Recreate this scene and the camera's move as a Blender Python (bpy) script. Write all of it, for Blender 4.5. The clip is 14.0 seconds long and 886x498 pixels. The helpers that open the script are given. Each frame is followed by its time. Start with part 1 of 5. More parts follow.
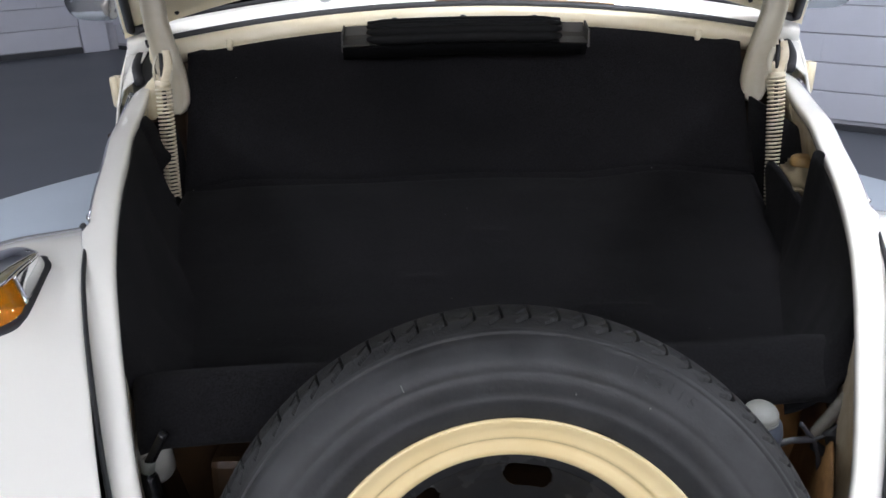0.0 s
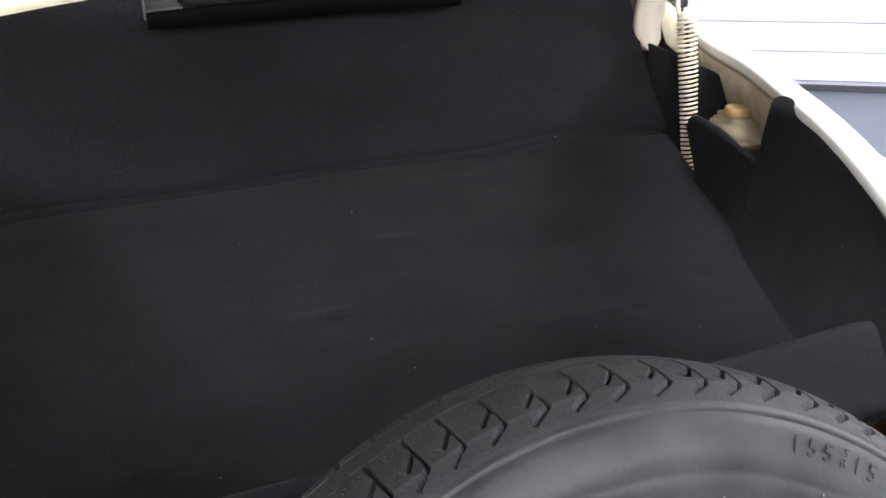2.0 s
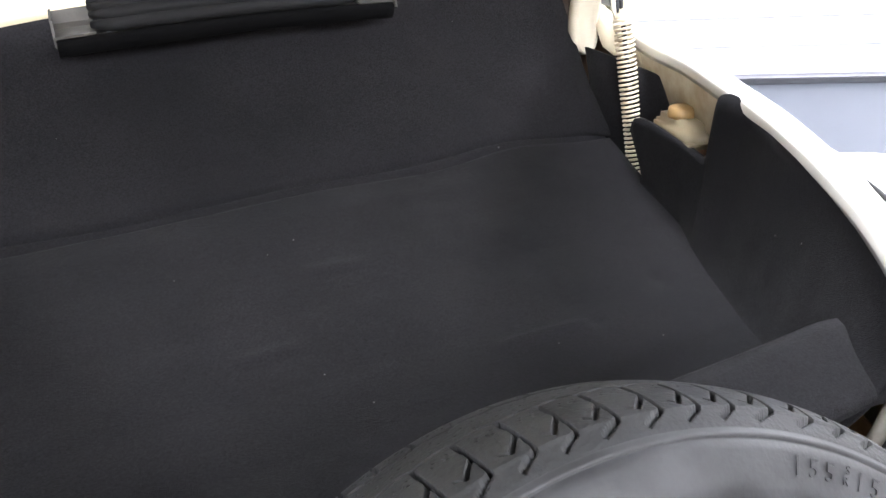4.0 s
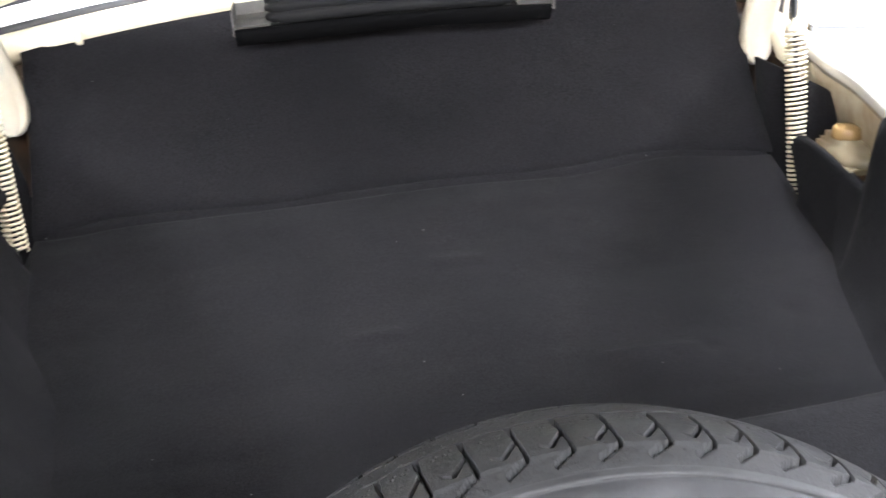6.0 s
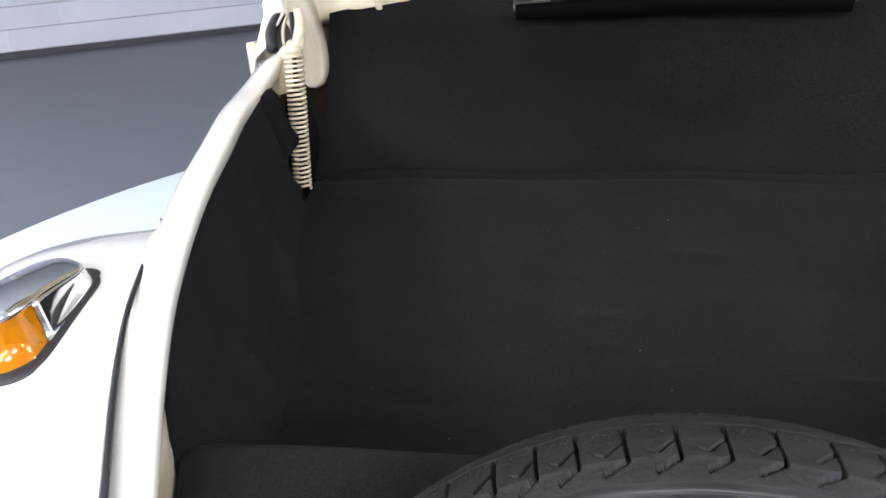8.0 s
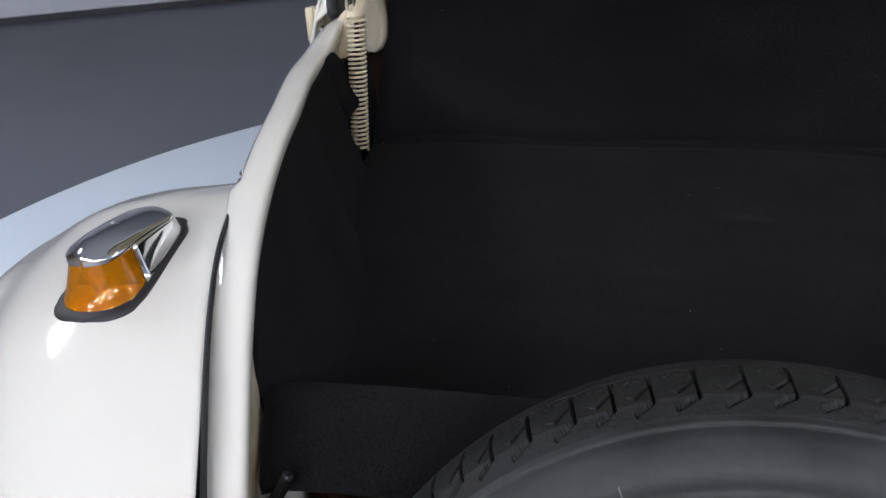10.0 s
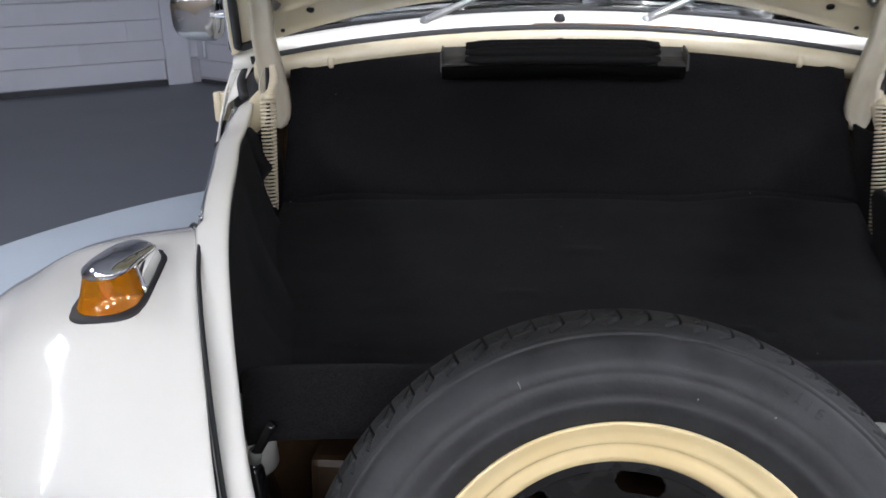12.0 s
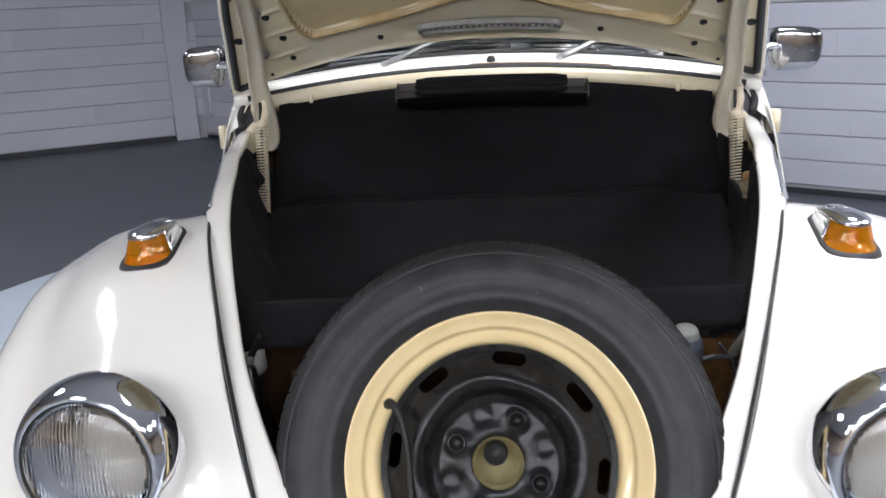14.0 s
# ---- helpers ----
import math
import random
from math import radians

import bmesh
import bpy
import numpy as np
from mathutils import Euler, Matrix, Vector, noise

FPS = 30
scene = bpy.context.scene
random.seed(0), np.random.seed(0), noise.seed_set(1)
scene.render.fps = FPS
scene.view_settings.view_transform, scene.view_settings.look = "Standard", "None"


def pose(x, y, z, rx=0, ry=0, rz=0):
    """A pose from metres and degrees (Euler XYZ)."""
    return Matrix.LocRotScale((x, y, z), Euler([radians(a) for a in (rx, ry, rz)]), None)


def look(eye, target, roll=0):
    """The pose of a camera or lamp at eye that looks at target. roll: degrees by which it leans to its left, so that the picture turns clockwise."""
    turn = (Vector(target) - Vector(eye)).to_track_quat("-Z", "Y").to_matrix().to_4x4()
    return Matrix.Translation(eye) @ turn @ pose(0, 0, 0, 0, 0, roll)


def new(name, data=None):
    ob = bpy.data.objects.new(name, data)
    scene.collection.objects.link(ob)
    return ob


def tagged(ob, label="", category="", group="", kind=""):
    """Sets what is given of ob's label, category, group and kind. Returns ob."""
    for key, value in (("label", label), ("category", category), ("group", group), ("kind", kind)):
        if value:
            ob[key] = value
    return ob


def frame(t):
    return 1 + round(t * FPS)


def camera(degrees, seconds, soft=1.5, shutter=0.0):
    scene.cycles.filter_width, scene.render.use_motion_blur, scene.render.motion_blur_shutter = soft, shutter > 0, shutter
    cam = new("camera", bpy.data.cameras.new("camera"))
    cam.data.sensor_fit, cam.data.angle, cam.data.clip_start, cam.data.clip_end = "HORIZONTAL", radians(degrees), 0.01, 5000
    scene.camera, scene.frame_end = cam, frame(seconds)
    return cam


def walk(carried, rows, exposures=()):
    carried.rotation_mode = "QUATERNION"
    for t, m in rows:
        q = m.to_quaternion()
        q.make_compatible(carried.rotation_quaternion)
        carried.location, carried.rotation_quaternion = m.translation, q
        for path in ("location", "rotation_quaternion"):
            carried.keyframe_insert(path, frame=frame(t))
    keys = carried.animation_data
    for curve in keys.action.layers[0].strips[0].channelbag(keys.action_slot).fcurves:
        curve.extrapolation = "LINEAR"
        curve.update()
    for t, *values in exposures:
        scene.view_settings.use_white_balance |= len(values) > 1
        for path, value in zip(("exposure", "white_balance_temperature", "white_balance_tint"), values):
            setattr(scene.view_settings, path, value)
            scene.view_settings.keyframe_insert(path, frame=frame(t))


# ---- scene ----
cam = camera(56.5, 14.0, shutter=0.4)
PATH = [
    (0, (-0.048, -0.922, 1.21), (-0.045, 0.91, 0.408), -1.2),
    (0.1, (-0.054, -0.908, 1.209), (-0.04, 0.922, 0.404), -1.4),
    (0.2, (-0.061, -0.895, 1.206), (-0.033, 0.935, 0.399), -1.6),
    (0.3, (-0.068, -0.881, 1.204), (-0.027, 0.947, 0.395), -1.8),
    (0.4, (-0.075, -0.868, 1.202), (-0.02, 0.96, 0.391), -2.0),
    (0.5, (-0.082, -0.854, 1.201), (-0.013, 0.972, 0.387), -2.3),
    (0.6, (-0.088, -0.84, 1.2), (-0.005, 0.983, 0.383), -2.6),
    (0.7, (-0.095, -0.826, 1.199), (0.004, 0.995, 0.379), -3.0),
    (0.8, (-0.102, -0.811, 1.198), (0.015, 1.007, 0.374), -3.4),
    (0.9, (-0.109, -0.796, 1.195), (0.03, 1.02, 0.368), -3.7),
    (1, (-0.117, -0.778, 1.191), (0.05, 1.034, 0.361), -3.8),
    (1.1, (-0.126, -0.759, 1.185), (0.075, 1.049, 0.353), -3.8),
    (1.2, (-0.135, -0.738, 1.177), (0.105, 1.064, 0.343), -3.7),
    (1.3, (-0.145, -0.717, 1.168), (0.137, 1.079, 0.334), -3.4),
    (1.4, (-0.154, -0.696, 1.159), (0.172, 1.093, 0.324), -3.1),
    (1.5, (-0.162, -0.675, 1.15), (0.207, 1.104, 0.314), -2.8),
    (1.6, (-0.169, -0.656, 1.142), (0.242, 1.113, 0.304), -2.5),
    (1.7, (-0.175, -0.638, 1.135), (0.275, 1.119, 0.294), -2.2),
    (1.8, (-0.18, -0.622, 1.13), (0.307, 1.123, 0.285), -1.9),
    (1.9, (-0.185, -0.609, 1.127), (0.335, 1.125, 0.276), -1.7),
    (2, (-0.19, -0.597, 1.126), (0.36, 1.124, 0.27), -1.5),
    (2.1, (-0.195, -0.588, 1.126), (0.382, 1.122, 0.264), -1.4),
    (2.2, (-0.2, -0.58, 1.127), (0.4, 1.119, 0.258), -1.3),
    (2.3, (-0.203, -0.574, 1.127), (0.416, 1.115, 0.253), -1.3),
    (2.4, (-0.206, -0.568, 1.128), (0.432, 1.112, 0.25), -1.4),
    (2.5, (-0.207, -0.563, 1.128), (0.448, 1.109, 0.25), -1.6),
    (2.6, (-0.207, -0.557, 1.127), (0.465, 1.11, 0.25), -1.9),
    (2.7, (-0.205, -0.552, 1.124), (0.482, 1.111, 0.251), -2.3),
    (2.8, (-0.204, -0.547, 1.12), (0.496, 1.113, 0.253), -2.7),
    (2.9, (-0.202, -0.544, 1.117), (0.507, 1.115, 0.255), -3.0),
    (3, (-0.201, -0.544, 1.115), (0.512, 1.118, 0.259), -3.2),
    (3.1, (-0.198, -0.543, 1.116), (0.514, 1.119, 0.261), -3.1),
    (3.2, (-0.197, -0.543, 1.116), (0.515, 1.12, 0.264), -3.1),
    (3.3, (-0.195, -0.544, 1.116), (0.516, 1.121, 0.267), -3.2),
    (3.4, (-0.194, -0.544, 1.117), (0.517, 1.122, 0.27), -3.2),
    (3.5, (-0.193, -0.545, 1.117), (0.517, 1.123, 0.272), -3.2),
    (3.6, (-0.192, -0.545, 1.117), (0.517, 1.124, 0.274), -3.2),
    (3.7, (-0.191, -0.546, 1.118), (0.516, 1.125, 0.276), -3.2),
    (3.8, (-0.19, -0.547, 1.118), (0.514, 1.126, 0.277), -3.2),
    (3.9, (-0.189, -0.548, 1.119), (0.512, 1.127, 0.279), -3.2),
    (4, (-0.188, -0.549, 1.119), (0.508, 1.128, 0.28), -3.3),
    (4.1, (-0.186, -0.55, 1.12), (0.504, 1.129, 0.281), -3.3),
    (4.2, (-0.185, -0.552, 1.12), (0.499, 1.13, 0.282), -3.3),
    (4.3, (-0.183, -0.553, 1.121), (0.493, 1.132, 0.283), -3.3),
    (4.4, (-0.181, -0.555, 1.121), (0.486, 1.134, 0.284), -3.3),
    (4.5, (-0.179, -0.557, 1.122), (0.478, 1.137, 0.285), -3.4),
    (4.6, (-0.176, -0.558, 1.122), (0.469, 1.139, 0.285), -3.4),
    (4.7, (-0.174, -0.56, 1.123), (0.458, 1.143, 0.286), -3.4),
    (4.8, (-0.171, -0.562, 1.123), (0.446, 1.146, 0.286), -3.4),
    (4.9, (-0.167, -0.565, 1.124), (0.432, 1.15, 0.287), -3.5),
    (5, (-0.163, -0.567, 1.124), (0.417, 1.155, 0.288), -3.5),
    (5.1, (-0.158, -0.569, 1.124), (0.401, 1.159, 0.289), -3.6),
    (5.2, (-0.153, -0.572, 1.125), (0.382, 1.164, 0.289), -3.6),
    (5.3, (-0.148, -0.575, 1.125), (0.362, 1.17, 0.29), -3.7),
    (5.4, (-0.142, -0.577, 1.125), (0.34, 1.176, 0.291), -3.7),
    (5.5, (-0.135, -0.579, 1.123), (0.316, 1.183, 0.292), -3.8),
    (5.6, (-0.128, -0.583, 1.125), (0.287, 1.188, 0.294), -3.9),
    (5.7, (-0.12, -0.586, 1.125), (0.25, 1.196, 0.295), -3.9),
    (5.8, (-0.112, -0.588, 1.125), (0.209, 1.204, 0.297), -3.9),
    (5.9, (-0.104, -0.589, 1.125), (0.166, 1.212, 0.299), -3.9),
    (6, (-0.097, -0.589, 1.125), (0.124, 1.22, 0.301), -3.9),
    (6.1, (-0.09, -0.59, 1.124), (0.084, 1.225, 0.303), -3.9),
    (6.2, (-0.084, -0.59, 1.123), (0.047, 1.23, 0.304), -3.8),
    (6.3, (-0.079, -0.59, 1.121), (0.012, 1.234, 0.305), -3.8),
    (6.4, (-0.074, -0.59, 1.12), (-0.022, 1.236, 0.306), -3.7),
    (6.5, (-0.07, -0.59, 1.119), (-0.057, 1.238, 0.307), -3.6),
    (6.6, (-0.067, -0.59, 1.119), (-0.091, 1.239, 0.31), -3.5),
    (6.7, (-0.064, -0.591, 1.119), (-0.125, 1.238, 0.312), -3.4),
    (6.8, (-0.061, -0.593, 1.119), (-0.16, 1.235, 0.314), -3.3),
    (6.9, (-0.059, -0.595, 1.119), (-0.194, 1.232, 0.316), -3.2),
    (7, (-0.057, -0.596, 1.119), (-0.227, 1.229, 0.317), -3.2),
    (7.1, (-0.055, -0.597, 1.119), (-0.258, 1.224, 0.318), -3.2),
    (7.2, (-0.053, -0.599, 1.12), (-0.289, 1.218, 0.317), -3.3),
    (7.3, (-0.051, -0.6, 1.121), (-0.318, 1.212, 0.317), -3.3),
    (7.4, (-0.05, -0.601, 1.123), (-0.346, 1.205, 0.315), -3.4),
    (7.5, (-0.049, -0.602, 1.124), (-0.374, 1.197, 0.313), -3.5),
    (7.6, (-0.049, -0.604, 1.125), (-0.401, 1.189, 0.311), -3.6),
    (7.7, (-0.049, -0.605, 1.126), (-0.426, 1.18, 0.308), -3.6),
    (7.8, (-0.049, -0.607, 1.127), (-0.45, 1.171, 0.305), -3.7),
    (7.9, (-0.049, -0.609, 1.128), (-0.472, 1.163, 0.301), -3.7),
    (8, (-0.049, -0.609, 1.128), (-0.491, 1.155, 0.297), -3.8),
    (8.1, (-0.049, -0.611, 1.128), (-0.508, 1.148, 0.293), -3.9),
    (8.2, (-0.049, -0.612, 1.128), (-0.523, 1.141, 0.289), -3.9),
    (8.3, (-0.05, -0.612, 1.127), (-0.537, 1.134, 0.283), -4.0),
    (8.4, (-0.05, -0.613, 1.127), (-0.549, 1.128, 0.277), -4.0),
    (8.5, (-0.049, -0.612, 1.128), (-0.563, 1.119, 0.268), -4.3),
    (8.6, (-0.05, -0.614, 1.127), (-0.572, 1.112, 0.261), -4.1),
    (8.7, (-0.05, -0.614, 1.127), (-0.583, 1.103, 0.252), -4.2),
    (8.8, (-0.051, -0.615, 1.127), (-0.591, 1.096, 0.243), -4.2),
    (8.9, (-0.051, -0.616, 1.127), (-0.597, 1.09, 0.237), -4.2),
    (9, (-0.052, -0.618, 1.127), (-0.6, 1.086, 0.235), -4.2),
    (9.1, (-0.053, -0.62, 1.127), (-0.601, 1.084, 0.235), -4.2),
    (9.2, (-0.055, -0.623, 1.127), (-0.601, 1.082, 0.235), -4.2),
    (9.3, (-0.057, -0.626, 1.128), (-0.6, 1.08, 0.235), -4.1),
    (9.4, (-0.059, -0.629, 1.129), (-0.599, 1.077, 0.236), -4.0),
    (9.5, (-0.062, -0.633, 1.129), (-0.596, 1.075, 0.237), -3.9),
    (9.6, (-0.064, -0.638, 1.131), (-0.594, 1.072, 0.238), -3.8),
    (9.7, (-0.067, -0.643, 1.132), (-0.59, 1.069, 0.239), -3.7),
    (9.8, (-0.071, -0.648, 1.133), (-0.585, 1.066, 0.241), -3.5),
    (9.9, (-0.074, -0.655, 1.134), (-0.58, 1.063, 0.243), -3.4),
    (10, (-0.077, -0.661, 1.136), (-0.573, 1.059, 0.245), -3.2),
    (10.1, (-0.081, -0.669, 1.137), (-0.566, 1.056, 0.248), -3.1),
    (10.2, (-0.084, -0.677, 1.139), (-0.558, 1.052, 0.251), -2.9),
    (10.3, (-0.087, -0.685, 1.141), (-0.548, 1.048, 0.255), -2.7),
    (10.4, (-0.091, -0.695, 1.142), (-0.538, 1.043, 0.26), -2.5),
    (10.5, (-0.094, -0.705, 1.144), (-0.527, 1.039, 0.265), -2.3),
    (10.6, (-0.097, -0.715, 1.145), (-0.514, 1.034, 0.27), -2.1),
    (10.7, (-0.1, -0.727, 1.147), (-0.501, 1.029, 0.277), -1.9),
    (10.8, (-0.103, -0.739, 1.149), (-0.486, 1.023, 0.284), -1.7),
    (10.9, (-0.105, -0.751, 1.15), (-0.47, 1.018, 0.292), -1.5),
    (11, (-0.107, -0.765, 1.152), (-0.453, 1.012, 0.3), -1.4),
    (11.1, (-0.109, -0.779, 1.153), (-0.435, 1.005, 0.31), -1.2),
    (11.2, (-0.111, -0.794, 1.155), (-0.415, 0.998, 0.321), -1.1),
    (11.3, (-0.112, -0.81, 1.156), (-0.394, 0.99, 0.332), -0.9),
    (11.4, (-0.113, -0.827, 1.157), (-0.372, 0.982, 0.344), -0.8),
    (11.5, (-0.115, -0.843, 1.158), (-0.348, 0.974, 0.357), -0.6),
    (11.6, (-0.113, -0.862, 1.159), (-0.323, 0.965, 0.374), -0.6),
    (11.7, (-0.113, -0.881, 1.16), (-0.299, 0.957, 0.395), -0.6),
    (11.8, (-0.112, -0.9, 1.161), (-0.278, 0.949, 0.418), -0.6),
    (11.9, (-0.109, -0.919, 1.164), (-0.259, 0.941, 0.443), -0.7),
    (12, (-0.104, -0.94, 1.172), (-0.244, 0.926, 0.466), -0.7),
    (12.1, (-0.1, -0.956, 1.171), (-0.234, 0.918, 0.488), -1.0),
    (12.2, (-0.089, -0.975, 1.177), (-0.225, 0.905, 0.507), -1.2),
    (12.3, (-0.077, -0.992, 1.181), (-0.216, 0.892, 0.524), -1.4),
    (12.4, (-0.062, -1.01, 1.185), (-0.209, 0.877, 0.539), -1.6),
    (12.5, (-0.048, -1.027, 1.186), (-0.203, 0.863, 0.551), -1.9),
    (12.6, (-0.034, -1.044, 1.186), (-0.199, 0.849, 0.563), -2.2),
    (12.7, (-0.022, -1.062, 1.186), (-0.196, 0.835, 0.576), -2.4),
    (12.8, (-0.01, -1.079, 1.186), (-0.193, 0.821, 0.587), -2.7),
    (12.9, (0.0, -1.096, 1.186), (-0.189, 0.805, 0.596), -2.8),
    (13, (0.008, -1.114, 1.187), (-0.182, 0.789, 0.601), -2.9),
    (13.1, (0.016, -1.132, 1.186), (-0.176, 0.772, 0.605), -2.9),
    (13.2, (0.022, -1.151, 1.186), (-0.17, 0.754, 0.608), -3.0),
    (13.3, (0.026, -1.17, 1.187), (-0.165, 0.735, 0.609), -3.0),
    (13.4, (0.029, -1.19, 1.187), (-0.161, 0.715, 0.61), -3.1),
    (13.5, (0.03, -1.212, 1.187), (-0.159, 0.693, 0.61), -3.1),
    (13.6, (0.03, -1.235, 1.186), (-0.156, 0.671, 0.609), -3.1),
    (13.7, (0.03, -1.26, 1.184), (-0.151, 0.646, 0.606), -3.0),
    (13.8, (0.03, -1.285, 1.181), (-0.143, 0.621, 0.601), -2.9),
    (13.9, (0.03, -1.311, 1.178), (-0.134, 0.596, 0.596), -2.7),
    (14, (0.031, -1.336, 1.172), (-0.125, 0.571, 0.59), -2.4),
]
EXPOSURES = [(0, -0.18, 6330, 10), (1.0, 0.26, 6330, 10), (1.5, 0.78, 6400, 10), (2.0, 1.26, 6460, 10), (3.0, 1.74, 6500, 10), (5.5, 1.84, 6490, 10), (6.5, 2.22, 6480, 10), (7.0, 2.06, 6460, 10), (7.5, 1.68, 6430, 10), (8.0, 1.14, 6400, 10), (8.5, 0.60, 6380, 10), (9.0, 0.24, 6350, 10), (11.5, -0.14, 6330, 10), (12.0, -0.08, 6350, 10), (12.5, 0.04, 6380, 10), (13.0, 0.10, 6430, 10), (13.5, 0.00, 6470, 10), (14.0, -0.20, 6500, 10)]
walk(cam, [(t, look(eye, target, roll)) for t, eye, target, roll in PATH], EXPOSURES)


# ---- world and light ----
world = bpy.data.worlds.new("world")
scene.world = world
world.use_nodes = True
world.node_tree.nodes["Background"].inputs["Color"].default_value = (0.6, 0.65, 0.75, 1)
world.node_tree.nodes["Background"].inputs["Strength"].default_value = 0.05
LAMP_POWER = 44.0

# ---- helpers for meshes ----


def link(name, verts, faces, material, parent=None, smooth=True, label=""):
    data = bpy.data.meshes.new(name)
    data.from_pydata([tuple(map(float, v)) for v in verts], [], [tuple(f) for f in faces])
    data.update()
    if smooth:
        data.polygons.foreach_set("use_smooth", [True] * len(data.polygons))
    if material:
        data.materials.append(material)
    ob = new(name, data)
    return under(ob, parent, label)


def under(ob, parent, label=""):
    """Puts ob under parent, keeping its coordinates in the world."""
    if parent:
        ob.parent = parent
        base = parent
        m = Matrix.Identity(4)
        while base:
            m = base.matrix_basis @ m if base.parent is None else m
            base = base.parent
        if parent.parent is None:
            ob.matrix_parent_inverse = m.inverted()
    if label:
        ob["label"] = label
    return ob


def part(name, bm, material, parent=None, label="", smooth=True):
    data = bpy.data.meshes.new(name)
    bm.to_mesh(data)
    bm.free()
    if smooth:
        data.polygons.foreach_set("use_smooth", [True] * len(data.polygons))
    if material:
        data.materials.append(material)
    return under(new(name, data), parent, label)


def thing(name, at, label, category, group=""):
    ob = new(name)
    ob.location = at
    ob.empty_display_size = 0.1
    return tagged(ob, label, category, group)


def sheet(name, rows, material, parent=None, label="", thick=0.0, offset=-1.0, smooth=True, close=False):
    """A surface through a grid of points, thickened where asked."""
    rows = np.asarray(rows, float)
    n, m = rows.shape[:2]
    faces = []
    for i in range(n - 1):
        for j in range(m - 1 + (1 if close else 0)):
            k = (j + 1) % m
            faces.append((i * m + j, i * m + k, (i + 1) * m + k, (i + 1) * m + j))
    ob = link(name, rows.reshape(-1, 3), faces, material, parent, smooth, label)
    if thick:
        s = ob.modifiers.new("thickness", "SOLIDIFY")
        s.thickness, s.offset = thick, offset
    return ob


def spline(points, n=8):
    p = np.asarray(points, float)
    p = np.vstack([2 * p[0] - p[1], p, 2 * p[-1] - p[-2]])
    out = []
    for i in range(1, len(p) - 2):
        a, b, c, d = p[i - 1:i + 3]
        for u in np.linspace(0, 1, n, endpoint=False):
            out.append(0.5 * (2 * b + (c - a) * u + (2 * a - 5 * b + 4 * c - d) * u * u + (3 * b - a - 3 * c + d) * u ** 3))
    out.append(p[-2])
    return np.array(out)


def tube(name, points, r, material, parent=None, label="", sides=10, smooth_path=6, squash=1.0, flat=None):
    """A round bar along a path. r: one radius or one for each point."""
    pts = spline(points, smooth_path) if smooth_path else np.asarray(points, float)
    n = len(pts)
    rad = np.interp(np.linspace(0, 1, n), np.linspace(0, 1, len(np.atleast_1d(r))), np.atleast_1d(r))
    ways = np.gradient(pts, axis=0)
    ways /= np.linalg.norm(ways, axis=1, keepdims=True) + 1e-12
    up = np.array(flat if flat is not None else (0.0, 0.0, 1.0))
    if flat is None and abs(ways[0] @ up) > 0.9:
        up = np.array((0.0, 1.0, 0.0))
    verts, faces = [], []
    for i in range(n):
        side = np.cross(ways[i], up)
        side /= np.linalg.norm(side) + 1e-12
        if flat is None:
            up = np.cross(side, ways[i])
            u = up
        else:
            u = np.cross(side, ways[i])
        for a in np.linspace(0, 2 * math.pi, sides, endpoint=False):
            verts.append(pts[i] + rad[i] * (math.cos(a) * side + squash * math.sin(a) * u))
    for i in range(n - 1):
        for j in range(sides):
            k = (j + 1) % sides
            faces.append((i * sides + j, i * sides + k, (i + 1) * sides + k, (i + 1) * sides + j))
    faces.append(tuple(range(sides - 1, -1, -1)))
    faces.append(tuple((n - 1) * sides + j for j in range(sides)))
    return link(name, verts, faces, material, parent, True, label)


def lathe(name, profile, material, parent=None, label="", m=None, n=48, cap=False):
    """Profile of (radius, height) turned round the local z axis, then placed by m."""
    m = m or Matrix.Identity(4)
    verts, faces, k = [], [], len(profile)
    for i in range(n):
        a = 2 * math.pi * i / n
        for r, h in profile:
            verts.append(m @ Vector((r * math.cos(a), r * math.sin(a), h)))
    for i in range(n):
        j = (i + 1) % n
        for q in range(k - 1):
            faces.append((i * k + q, j * k + q, j * k + q + 1, i * k + q + 1))
    if cap:
        faces.append(tuple(i * k for i in range(n))[::-1])
        faces.append(tuple(i * k + k - 1 for i in range(n)))
    return link(name, verts, faces, material, parent, True, label)


def block(name, size, m, material, parent=None, label="", bevel=0.004, segments=2):
    """A box of that size with rounded edges, placed by m."""
    bm = bmesh.new()
    bmesh.ops.create_cube(bm, size=1)
    bmesh.ops.scale(bm, vec=size, verts=bm.verts)
    if bevel:
        bmesh.ops.bevel(bm, geom=list(bm.edges), offset=bevel, segments=segments, affect="EDGES", profile=0.6)
    bmesh.ops.transform(bm, matrix=m, verts=bm.verts)
    ob = part(name, bm, material, parent, label, smooth=False)
    return ob


def frame_of(eye, way, up=(0, 0, 1)):
    """A pose at eye whose z axis points along way and whose y axis leans to up."""
    z = Vector(way).normalized()
    x = Vector(up).cross(z).normalized()
    y = z.cross(x)
    m = Matrix((x, y, z)).transposed().to_4x4()
    m.translation = eye
    return m


# ---- materials ----


